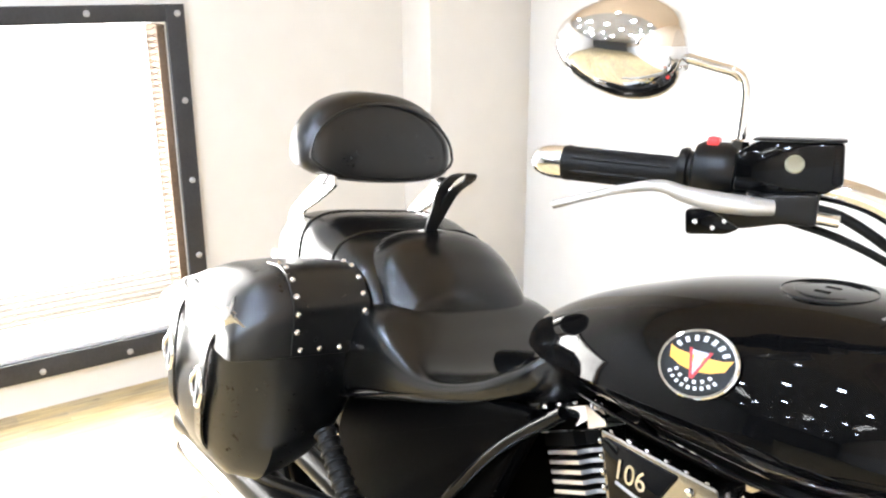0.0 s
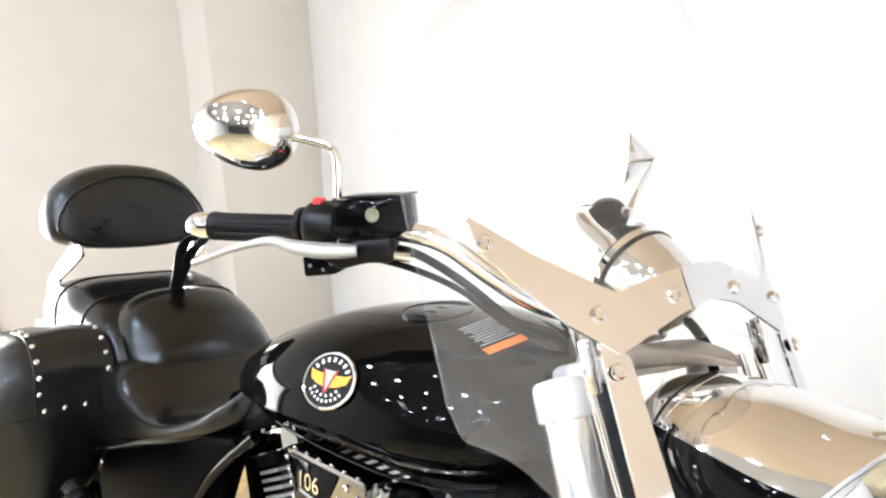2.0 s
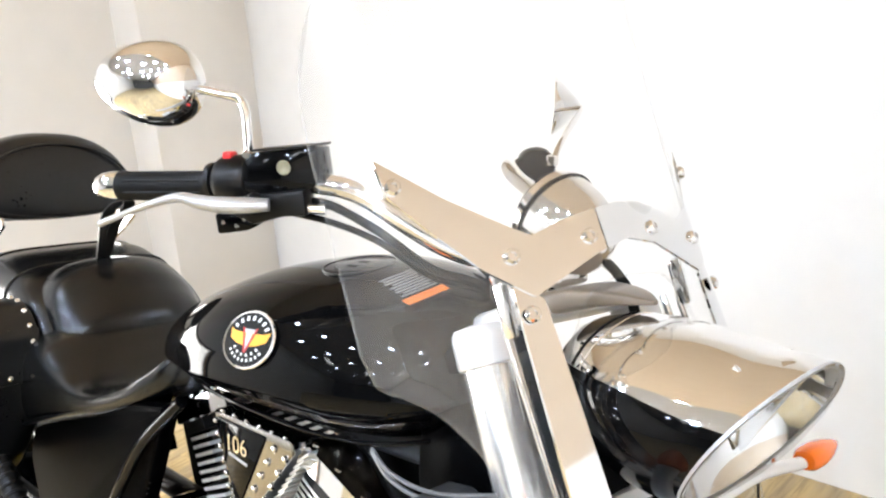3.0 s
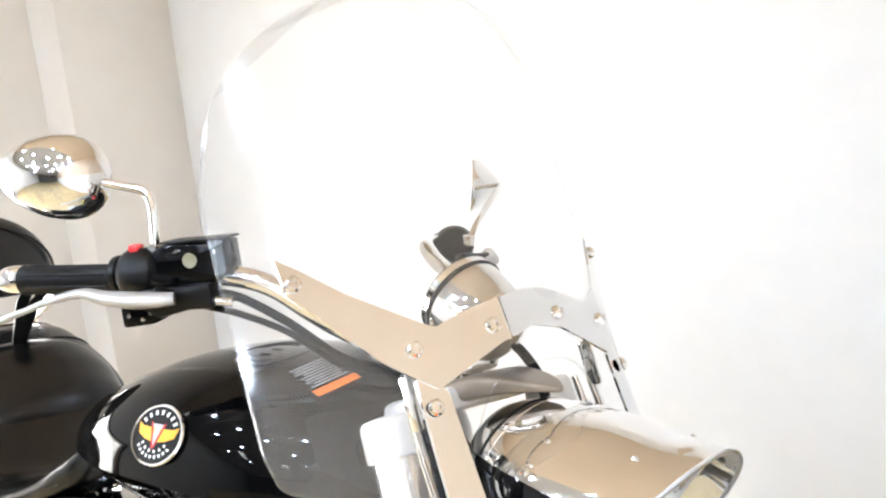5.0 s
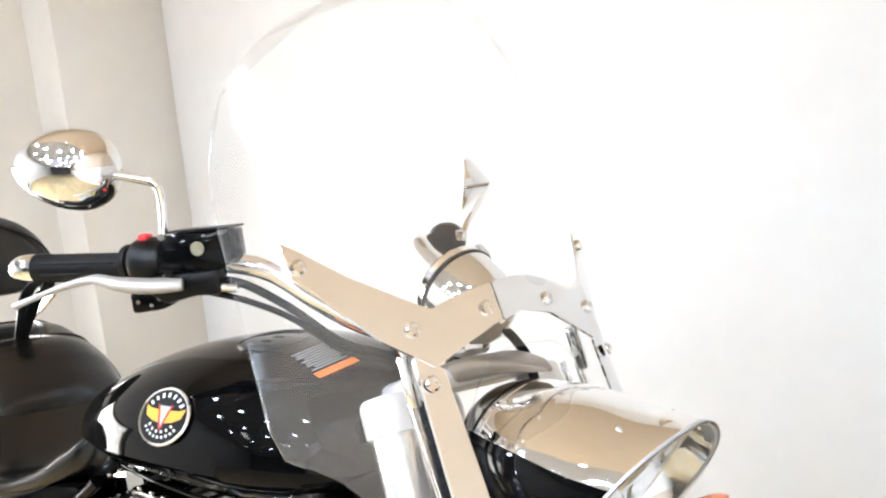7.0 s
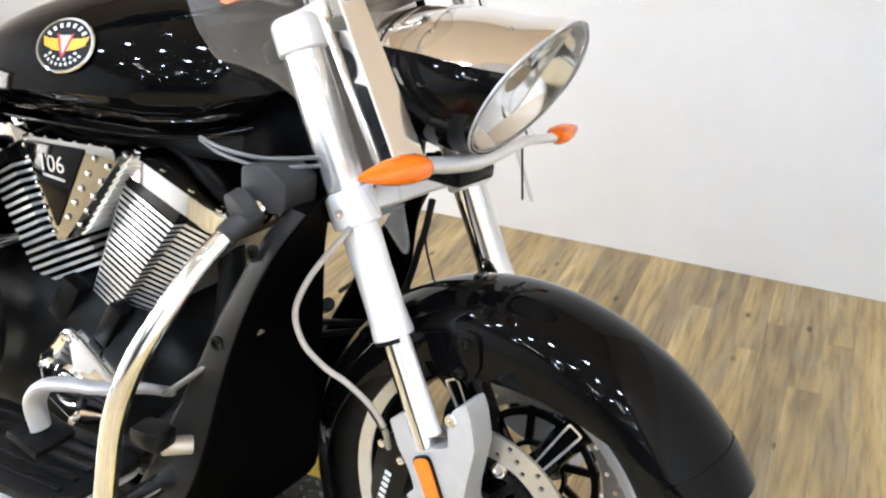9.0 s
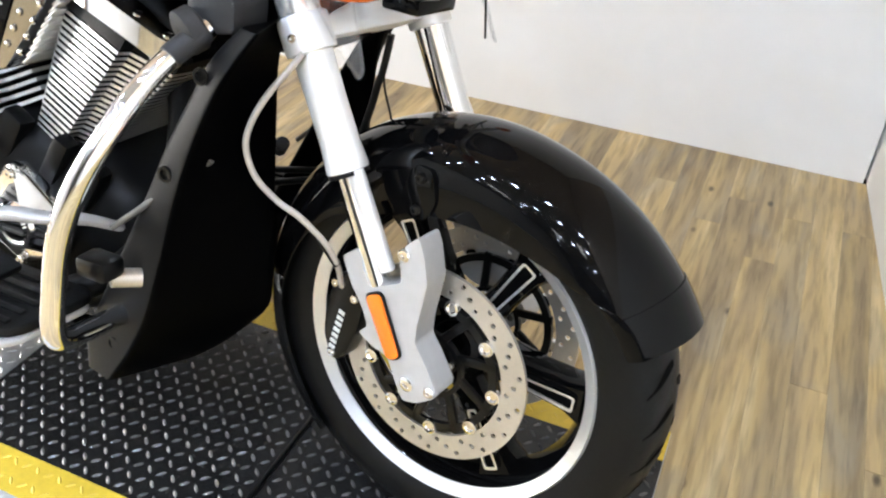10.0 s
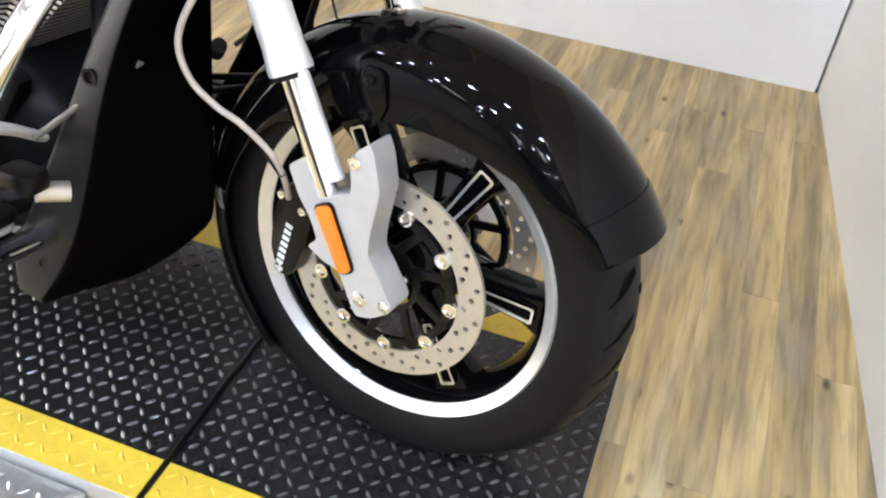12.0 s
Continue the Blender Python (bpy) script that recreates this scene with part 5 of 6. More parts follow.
for s in (-1,):
    rings = []
    for y, bot, f in ((0.17, 0.55, 0.03), (0.176, 0.515, 0.008), (0.20, 0.475, 0.0), (0.24, 0.435, 0.0), (0.28, 0.415, 0.0), (0.33, 0.40, 0.0), (0.37, 0.405, 0.004), (0.395, 0.43, 0.02), (0.41, 0.455, 0.045), (0.416, 0.49, 0.08)):
        o = max(0, (y - 0.33) / 0.08)
        out = rounded([(-1.33 - f, 0.72), (-1.335 - f - 0.02 * o, 0.62), (-1.35 - f - 0.06 * o, bot + 0.06), (-1.40 - f - 0.05 * o, bot), (-1.64 + f, bot - 0.015), (-1.735 + f, bot + 0.07), (-1.755 + f, 0.64), (-1.70 + f, 0.72)], [0.004, 0.05, 0.05, 0.05, 0.08, 0.06, 0.03, 0.02], 5)
        rings.append([V(x, s * y, z) for x, z in out])
    bag = bp("saddlebag", loft(rings), M["leather"], "black leather saddlebag with studded lid and buckled straps")
    lid = bp("bag_lid", bag_loft(LID, [0.004, 0.03, 0.05, 0.08, 0.08, 0.05, 0.004], ((0.168, 0.97, 0.80), (0.174, 0.99, 0.92), (0.20, 1, 0.985), (0.26, 1.004, 1.0), (0.32, 1.0, 0.95), (0.36, 0.99, 0.84), (0.39, 0.975, 0.70), (0.41, 0.95, 0.55), (0.42, 0.92, 0.42), (0.422, 0.88, 0.35)), s, (-1.6, 0.66)), M["leather"], "", bag)
    # studded flap over the lid's leading edge
    rings = []
    for u in np.linspace(0.01, 0.24, 20):
        w, n = lid_front(u)
        n = Vector((-n.x, -n.y)) if n.x < 0 and u < 0.08 else n
        out = Vector((w.x + 1.6, w.y - 0.66)).normalized()
        lo = w - out * 0.002
        hi = w + out * 0.0045
        rings.append([V(hi.x, s * 0.180, hi.y - 0.005), V(hi.x, s * 0.25, hi.y), V(hi.x, s * 0.324, hi.y - 0.003), V(lo.x, s * 0.324, lo.y - 0.003), V(lo.x, s * 0.25, lo.y), V(lo.x, s * 0.180, lo.y - 0.005)])
    bp("lid_flap", loft(rings), M["leather"], "", bag)
    spots = [(0.018, y) for y in (0.198, 0.234, 0.272, 0.308)] + [(u, y) for u in (0.05, 0.08, 0.11, 0.142, 0.175, 0.205) for y in (0.190, 0.317)]
    for u, y in spots:
        w, n = lid_front(u)
        out = Vector((w.x + 1.6, w.y - 0.66)).normalized()
        p = w + out * 0.004
        bp("stud", turned([(0.0058, 0), (0.005, 0.0022), (0.003, 0.0038), (0, 0.0042)], (p.x, s * y, p.y - 0.002), (out.x, 0, out.y), 10), M["chrome"], "", bag)
    # two buckled straps and a cross-shaped ornament on the outer face
    for x, zt in ((-1.455, 0.69), (-1.622, 0.70)):
        line = [V(x + 0.034, s * 0.396, zt + 0.035), V(x + 0.028, s * 0.414, zt + 0.01), V(x + 0.01, s * 0.424, zt - 0.03), V(x - 0.01, s * 0.422, zt - 0.13), V(x - 0.03, s * 0.411, zt - 0.215), V(x - 0.035, s * 0.397, zt - 0.245)]
        rings = [[q + V(-0.016, 0, 0), q + V(-0.016, s * 0.005, 0), q + V(0.016, s * 0.005, 0), q + V(0.016, 0, 0)] for q in smooth_line([tuple(v) for v in line], 5)]
        strap = bp("bag_strap", loft(rings), M["leather"], "leather strap with a silver buckle", bag)
        c = V(x - 0.008, s * 0.43, zt - 0.115)
        pts = [tuple(c + V(0.024 * math.cos(a) * (1 + 0.12 * math.cos(4 * a)), s * 0.002 * math.cos(2 * a), 0.033 * math.sin(a) * (1 + 0.12 * math.cos(4 * a)))) for a in [2 * math.pi * i / 16 for i in range(17)]]
        bp("buckle", tube(pts, 0.0048, 10, n=3), M["chrome"], "", bag)
        bp("buckle_tongue", rod(tuple(c + V(-0.002, 0, 0.03)), tuple(c + V(0.002, s * 0.004, -0.03)), 0.0025, steps=8), M["chrome"], "", bag)
    c = V(-1.372, s * 0.418, 0.735)
    star = []
    for k in range(16):
        a = 2 * math.pi * k / 16
        r = (0.040, 0.013, 0.017, 0.013)[k % 4]
        star.append((r * math.cos(a), r * math.sin(a)))
    to = Matrix.Translation(c) @ pose(0, 0, 0, 0, 14, -s * 25) @ XZ
    bp("concho", plate(star, 0.006, to, bevel=0.0012), M["chrome"], "pointed silver ornament", bag)

# ---- engine ----
def cylinder(base, top, w0, w1, n, lean):
    """A finned cylinder between two points of the x, z plane; w0, w1 are its fins' lengths below and above, lean shifts the upper ones."""
    base, top = V(base[0], 0, base[1]), V(top[0], 0, top[1])
    up = (top - base).normalized()
    wd = V(up.z, 0, -up.x)
    L = (top - base).length

    def ring(h, w, y, cham):
        pts = [(-w / 2, -y * 0.5), (-w / 2, -y * 0.88), (-w * 0.44, -y * 0.94), (w * 0.12, -y), (w * 0.15, -y * 0.86), (w * 0.48, -y * 0.74), (w / 2, -y * 0.5)]
        pts += [(u, -v) for u, v in reversed(pts)]
        return [base + up * h + wd * (u + lean * h / L) + V(0, v, 0) for u, v in pts]

    barrel = bp("engine_cylinder", loft([ring(h, (w0 + (w1 - w0) * h / L) * 0.8, 0.098, 0) for h in (-0.06, 0, L)]), M["barrel"], "finned black cylinder with bright fin edges")
    for k in range(n):
        h = L * (k + 0.5) / n
        w = w0 + (w1 - w0) * min(1, h / L)
        fin = loft([ring(h - 0.0032, w * 0.99, 0.129, 0), ring(h - 0.0028, w, 0.1305, 0), ring(h + 0.0028, w, 0.1305, 0), ring(h + 0.0032, w * 0.99, 0.129, 0)])
        for i, f in enumerate(fin.faces):
            f.material_index = 0 if 14 <= i < 28 else 1
        bp("cooling_fin", fin, [M["fin"], M["barrel"]], "", barrel)
    gasket = loft([ring(L + 0.002, w1 * 1.02, 0.132, 0), ring(L + 0.022, w1 * 1.02, 0.132, 0)])
    bp("head_gasket", gasket, M["barrel"], "", barrel)
    def head_ring(h, w, y):
        pts = [(-w / 2, -y * 0.5), (-w / 2, -y * 0.96), (-w * 0.46, -y), (w * 0.38, -y * 0.99), (w / 2, -y * 0.86), (w / 2, -y * 0.5)]
        pts += [(u, -v) for u, v in reversed(pts)]
        return [base + up * h + wd * (u + lean * h / L) + V(0, v, 0) for u, v in pts]

    head = loft([head_ring(L + 0.021, w1 * 1.02, 0.131), head_ring(L + 0.024, w1 * 1.05, 0.134), head_ring(L + 0.054, w1 * 1.03, 0.131), head_ring(L + 0.062, w1 * 0.93, 0.12)])
    bp("rocker_cover", head, M["chrome"], "polished rocker cover", barrel)
    for q in (-0.42, -0.15, 0.14, 0.42):
        for s in (-1, 1):
            p = base + up * (L + 0.048) + wd * (w1 * q + lean) + V(0, s * 0.118, 0)
            bp("cover_bolt", turned([(0.008, 0), (0.008, 0.012), (0.005, 0.014), (0, 0.014)], tuple(p), tuple(up), 10), M["chrome"], "", barrel)
    return barrel


cylinder((-0.740, 0.528), (-0.828, 0.708), 0.138, 0.122, 15, -0.012)
cylinder((-0.645, 0.498), (-0.562, 0.70), 0.092, 0.188, 21, 0.046)
# displacement cover in the vee
Y0 = -0.15
cov = bp("vee_cover", side_plate(rounded([(-0.772, 0.764), (-0.588, 0.772), (-0.582, 0.755), (-0.698, 0.611), (-0.716, 0.606)], 0.004, 3), Y0, 0.05, bevel=0.003), M["vee"], "chrome cover with a black panel between the cylinders")
bp("vee_panel", side_plate(rounded([(-0.765, 0.757), (-0.640, 0.762), (-0.709, 0.630)], 0.006, 3), Y0 - 0.003, 0.004, bevel=0.0008), M["paint"], "", cov)
for k in range(5):
    for j in range(2):
        t = k / 4.6
        x, z = -0.622 - 0.072 * t + 0.024 * j, 0.752 - 0.115 * t - 0.008 * j
        bp("cover_stud", turned([(0.0055, 0), (0.0045, 0.003), (0.002, 0.0042), (0, 0.0043)], (x, Y0 - 0.0005, z), (0, -1, 0), 12), M["chrome"], "", cov)
for k in range(8):
    t = (k + 0.4) / 8
    bp("edge_stud", turned([(0.0042, 0), (0.0036, 0.0026), (0.0016, 0.0036), (0, 0.0037)], (-0.769 + 0.056 * t, Y0 - 0.0005, 0.757 - 0.146 * t), (0, -1, 0), 10), M["chrome"], "", cov)
for k in range(6):
    bp("edge_stud", turned([(0.0042, 0), (0.0036, 0.0026), (0.0016, 0.0036), (0, 0.0037)], (-0.755 + 0.03 * k, Y0 + 0.006, 0.7655 + 0.001 * k), (0, -0.6, 0.8), 10), M["chrome"], "", cov)
for k in range(11):
    t = k / 10
    bp("side_fin", box(0.03, 0.06, 0.0035, (-0.573 - 0.085 * t, -0.112, 0.752 - 0.118 * t), 0.001, (0, -38, 0)), M["fin"], "", cov)
txt = bpy.data.curves.new("displacement_number", "FONT")
txt.body, txt.size, txt.extrude, txt.align_x = "106", 0.036, 0.0008, "CENTER"
to = new("displacement_number", txt)
to.parent = cov
to.matrix_basis = pose(-0.707, Y0 - 0.0045, 0.719, 90, -3, 0)
txt.materials.append(M["chrome"])
bp("lettering_bar", box(0.045, 0.001, 0.004, (-0.706, Y0 - 0.0035, 0.71), 0, (0, 5, 0)), M["alu"], "", cov)
# crankcase, cam cover and lower parts
case = bp("crankcase", body_of([(-1.02, 0.12, 0.50, 0.26), (-0.95, 0.15, 0.53, 0.22), (-0.8, 0.16, 0.545, 0.20), (-0.65, 0.155, 0.54, 0.2), (-0.52, 0.13, 0.47, 0.24), (-0.46, 0.09, 0.42, 0.29)], 30, 4.0), M["barrel"], "black engine crankcase with polished covers")
cam_out = rounded([(-0.755, 0.41), (-0.69, 0.478), (-0.665, 0.476), (-0.575, 0.405), (-0.60, 0.34), (-0.68, 0.305), (-0.75, 0.345)], 0.02)
cam = bp("cam_cover", side_plate(cam_out, -0.176, 0.03, bevel=0.008), M["chrome"], "polished cam cover", case)
bp("cam_disc", turned([(0, 0.007), (0.022, 0.007), (0.026, 0.003), (0.03, 0.006), (0.036, 0.006), (0.04, 0)], (-0.685, -0.176, 0.375), (0, -1, 0), 36), M["chrome"], "", case)
for x, z in ((-0.738, 0.402), (-0.682, 0.463), (-0.595, 0.40), (-0.68, 0.318)):
    bp("case_bolt", bolt((x, -0.177, z), (0, -1, 0), 0.008, 0.006), M["chrome"], "", case)
for x, z, w in ((-0.62, 0.49, 0.03), (-0.71, 0.51, 0.04), (-0.56, 0.46, 0.03)):
    bp("case_rib", box(w, 0.03, 0.08, (x, -0.14, z), 0.006, (0, 30, 0)), M["barrel"], "", case)
# exhaust: header from each head to a long tapered muffler
bp("exhaust_header", tube([(-0.88, -0.11, 0.56), (-0.862, -0.17, 0.568), (-0.842, -0.20, 0.545), (-0.825, -0.208, 0.49), (-0.83, -0.212, 0.42), (-0.875, -0.215, 0.35), (-0.97, -0.22, 0.30), (-1.1, -0.235, 0.285)], [0.024, 0.026, 0.029, 0.031, 0.032, 0.03, 0.028, 0.028], 22), M["chrome"], "curved polished exhaust header")
bp("front_header", tube([(-0.50, -0.03, 0.66), (-0.47, -0.04, 0.60), (-0.47, -0.06, 0.48), (-0.50, -0.12, 0.36), (-0.60, -0.19, 0.29), (-0.8, -0.20, 0.255), (-1.1, -0.22, 0.25)], 0.022, 20), M["barrel"])
for z, r in ((0.285, 0.046), (0.365, 0.040)):
    mf = bp("muffler", turned([(0.024, 0), (0.03, 0.01), (r * 0.9, 0.12), (r, 0.3), (r, 0.72), (r * 1.05, 0.78), (r * 0.92, 0.79), (r * 0.8, 0.74), (r * 0.75, 0.55)], (-1.10, -0.265 if z > 0.3 else -0.25, z), (-1, -0.035, -0.06), 32), M["chrome"] if z < 0.3 else M["plastic"], "long muffler")
# side cover, frame and swing arm
bp("side_cover", side_plate(rounded([(-0.86, 0.75), (-1.0, 0.715), (-1.36, 0.58), (-1.40, 0.50), (-1.34, 0.33), (-1.06, 0.32), (-0.93, 0.58)], 0.03), -0.178, 0.03, bevel=0.008), M["matt"], "black side cover below the seat")
bp("side_cover", side_plate(rounded([(-0.86, 0.75), (-1.0, 0.715), (-1.36, 0.58), (-1.40, 0.50), (-1.34, 0.33), (-1.06, 0.32), (-0.93, 0.58)], 0.03), 0.148, 0.03, bevel=0.008), M["matt"], "black side cover below the seat")
bp("frame_spine", tube([(-0.32, 0, 0.80), (-0.5, 0, 0.82), (-0.8, 0, 0.77), (-1.05, 0, 0.70), (-1.4, 0, 0.60), (-1.75, 0, 0.62)], 0.05, 16), M["paint"])
for s in (-1, 1):
    fr = bp("frame_rail", tube([(-0.44, s * 0.07, 0.30), (-0.47, s * 0.11, 0.23), (-0.55, s * 0.13, 0.2), (-0.95, s * 0.13, 0.21), (-1.05, s * 0.14, 0.36), (-1.0, s * 0.145, 0.55), (-0.93, s * 0.14, 0.72)], 0.019, 16), M["paint"], "black frame tube")
    bp("frame_curve", tube([(-0.81, s * 0.18, 0.772), (-0.90, s * 0.19, 0.69), (-0.965, s * 0.192, 0.61), (-1.02, s * 0.19, 0.53), (-1.05, s * 0.18, 0.44)], 0.010, 12), M["paint"], "", fr)
    bp("swing_arm", tube([(-1.0, s * 0.13, 0.33), (-1.3, s * 0.13, 0.33), (-1.667, s * 0.13, 0.325)], 0.026, 14), M["plastic"])
bp("heat_shield", side_plate(rounded([(-1.003, 0.518), (-0.985, 0.508), (-0.88, 0.47), (-0.868, 0.40), (-0.99, 0.385)], 0.006), -0.215, 0.014, bevel=0.004), M["chrome"], "polished triangular heat shield")
# passenger peg, folded up
peg = bp("passenger_peg", rod((-1.132, -0.29, 0.50), (-1.236, -0.29, 0.572), 0.0165, steps=20), M["rubber"], "folded ribbed black passenger peg")
for k in range(7):
    t = (k + 0.5) / 7
    p = V(-1.132, -0.29, 0.50).lerp(V(-1.236, -0.29, 0.572), t)
    bp("peg_rib", turned([(0.0175, 0), (0.0195, 0.002), (0.0195, 0.006), (0.0175, 0.008)], tuple(p), (-0.104, 0, 0.072), 20, closed=True), M["rubber"], "", peg)
bp("peg_hinge", tube([(-1.13, -0.285, 0.50), (-1.10, -0.26, 0.48), (-1.02, -0.22, 0.45), (-0.98, -0.19, 0.42)], 0.016, 12), M["plastic"], "", peg)
bp("hinge_bolt", bolt((-1.13, -0.302, 0.50), (0, -1, 0), 0.008, 0.005), M["chrome"], "", peg)
bp("bag_rail", tube([(-1.22, -0.23, 0.42), (-1.35, -0.27, 0.40), (-1.5, -0.30, 0.37), (-1.7, -0.30, 0.36)], 0.012, 12), M["plastic"])
# rear wheel and fender
b = turned([(r, h * 1.3) for r, h in TYRE], (0, 0, 0), (0, 1, 0), 72, closed=True)
bmesh.ops.translate(b, vec=(-1.667, 0, 0.325), verts=b.verts)
rw = bp("rear_wheel", b, M["tyre"], "wide black rear tyre")
b = turned([(0.236, -0.06), (0.236, 0.06), (0.22, 0.05), (0.21, 0), (0.22, -0.05)], (0, 0, 0), (0, 1, 0), 64, closed=True)
for k in range(5):
    a = radians(20 + 72 * k)
    box(0.19, 0.05, 0.04, (0.12 * math.cos(a), 0, 0.12 * math.sin(a)), 0.008, (0, -math.degrees(a), 0), bm=b)
bmesh.ops.translate(b, vec=(-1.667, 0, 0.325), verts=b.verts)
bp("rear_rim", b, M["paint"], "", rw)
rings = []
for a in np.linspace(20, 175, 40):
    t = radians(a)
    prof = [(-0.115, 0.29), (-0.115, 0.335), (-0.10, 0.365), (-0.05, 0.382), (0, 0.385), (0.05, 0.382), (0.10, 0.365), (0.115, 0.335), (0.115, 0.29)]
    rings.append([V(-1.667 + r * math.cos(t), y, 0.325 + r * math.sin(t)) for y, r in prof + [(y * 0.97, r - 0.004) for y, r in reversed(prof)]])
bp("rear_fender", loft(rings), M["paint"], "gloss black rear fender")

# ---- lower fairings, engine guard, floorboards ----
GREY = mat("grey_black_plastic", (0.032, 0.032, 0.033), 0.45, spec=0.24, var=0.1, bump=0.15, bscale=300)
for s in (-1, 1):
    rr = []
    for z in np.linspace(0.195, 0.762, 34):
        xr, xt = interp([(0.19, -0.475, -0.53), (0.26, -0.43, -0.525), (0.33, -0.395, -0.49), (0.43, -0.362, -0.44), (0.52, -0.336, -0.395), (0.6, -0.307, -0.357), (0.67, -0.275, -0.318), (0.73, -0.24, -0.283), (0.79, -0.197, -0.225)], z)
        xi = interp([(0.16, -0.455), (0.20, -0.395), (0.24, -0.348), (0.286, -0.303), (0.331, -0.268), (0.38, -0.262), (0.8, -0.262)], z)[0]
        yo = 0.222 - 0.02 * max(0, (z - 0.7) / 0.1)
        yi = 0.09 if s < 0 else 0.17
        ring = rounded([(xi, -yi), (xr, -yo), (xt, -yo + 0.012), (xt + 0.01, -yi - 0.02)], [0.02, 0.009, 0.012, 0.01], 4)
        rr.append([V(x, -s * y, z) for x, y in ring])
    shell = loft(rr)
    for i, f in enumerate(shell.faces):
        f.material_index = 1 if 8 <= i % 20 <= 12 and i < 660 else 0
    low = bp("lower_fairing", shell, [M["matt"], M["panel"]], "matt black lower leg fairing")
    for x, z in ((-0.285, 0.70), (-0.455, 0.262), (-0.345, 0.56)):
        bp("fairing_bolt", turned([(0.011, 0), (0.011, 0.003), (0.007, 0.003), (0.006, 0), (0, 0)], (x - 0.008, s * 0.2155, z), (0, s, 0), 16), M["plastic"], "", low)
    hb = bp("guard_mount", side_plate(rounded([(-0.333, 0.80), (-0.293, 0.806), (-0.264, 0.787), (-0.266, 0.75), (-0.293, 0.744), (-0.333, 0.757)], 0.006, 3), 0.12 if s > 0 else -0.19, 0.07, bevel=0.004), GREY, "grey-black bracket of the engine guard")
    bp("mount_socket", turned([(0.024, 0), (0.028, 0.004), (0.028, 0.022), (0.02, 0.026), (0, 0.026)], (-0.315, s * 0.19, 0.752), (-0.5, s, -0.5), 22), GREY, "", hb)
    bp("guard_sleeve", tube([(-0.302, s * 0.195, 0.75), (-0.318, s * 0.225, 0.728), (-0.322, s * 0.236, 0.72)], 0.015, 18), GREY, "", hb)
    bar = tube([(-0.30, s * 0.19, 0.752), (-0.318, s * 0.225, 0.728), (-0.335, s * 0.27, 0.69), (-0.352, s * 0.31, 0.64), (-0.378, s * 0.338, 0.575), (-0.402, s * 0.35, 0.50), (-0.418, s * 0.352, 0.42), (-0.427, s * 0.35, 0.37), (-0.432, s * 0.335, 0.345), (-0.44, s * 0.29, 0.33), (-0.45, s * 0.15, 0.31)], [0.0125, 0.0135, 0.015, 0.0155, 0.0155, 0.0155, 0.0155], 22)
    guard = bp("engine_guard", bar, M["chrome"], "polished tubular engine guard bar")
    bp("guard_brace", rod((-0.44, s * 0.225, 0.462), (-0.30, s * 0.19, 0.585), 0.0045, steps=12), M["strap"], "", guard)
    bp("guard_clamp", box(0.05, 0.04, 0.03, (-0.40, s * 0.29, 0.445), 0.008), M["plastic"], "", guard)
    bp("guard_spacer", rod((-0.40, s * 0.275, 0.42), (-0.375, s * 0.245, 0.415), 0.013, steps=18), M["disc"], "", guard)
    # floorboard
    brd = rounded([(-0.50, s * 0.20), (-0.515, s * 0.335), (-0.56, s * 0.36), (-0.86, s * 0.36), (-0.89, s * 0.33), (-0.89, s * 0.20)], 0.03)
    fb = bp("floorboard", plate(brd, 0.016, pose(0, 0, 0.315), bevel=0.004), M["rubber"], "long rubber-topped rider floorboard")
    for k in range(5):
        bp("board_rib", box(0.33, 0.011, 0.006, (-0.70, s * (0.225 + 0.026 * k), 0.333), 0.002), M["rubber"], "", fb)
    bp("board_frame", plate([(x * 1.0, y * 1.03) for x, y in brd], 0.010, pose(0, 0, 0.304), bevel=0.003), M["alu"], "", fb)
    if s < 0:
        bp("brake_pedal", tube([(-0.60, -0.30, 0.395), (-0.60, -0.305, 0.44), (-0.575, -0.305, 0.472), (-0.53, -0.30, 0.485), (-0.49, -0.29, 0.487), (-0.46, -0.25, 0.478), (-0.455, -0.2, 0.45)], [0.008, 0.009, 0.010, 0.010, 0.009, 0.008, 0.007], 16, flat=1.9), M["alu"], "arched cast brake pedal", fb)
        bp("pedal_pad", box(0.06, 0.07, 0.014, (-0.60, -0.30, 0.385), 0.004, (0, 18, 0)), M["rubber"], "", fb)
for z0, z1 in ((0.421, 0.449), (0.396, 0.436)):
    bp("cooler_line", rod((-0.45, 0.165, z0), (-0.335, 0.165, z1), 0.006, steps=10), M["rubber"], "black oil line across the frame")
bp("rubber_stop", rod((-0.36, 0.05, 0.515), (-0.315, -0.01, 0.552), 0.011, steps=16), M["rubber"], "short black rubber stop")
# radiator shroud and neck cover behind the forks
bp("oil_cooler", box(0.04, 0.1, 0.2, (-0.40, 0, 0.42), 0.01), M["matt"], "matt black oil cooler")
bp("neck_cover", body_of([(-0.40, 0.10, 0.86, 0.72), (-0.33, 0.12, 0.88, 0.70), (-0.26, 0.105, 0.86, 0.70), (-0.21, 0.07, 0.83, 0.72)], 20, 3.0), M["matt"], "matt black steering neck cover")
bp("airbox", body_of([(-0.82, 0.05, 0.86, 0.75), (-0.74, 0.065, 0.86, 0.745), (-0.5, 0.065, 0.86, 0.75), (-0.37, 0.06, 0.85, 0.76)], 20, 5.0), M["barrel"], "black airbox under the tank")
WIRE = mat("grey_wire_sheath", (0.13, 0.13, 0.13), 0.4, var=0.1)
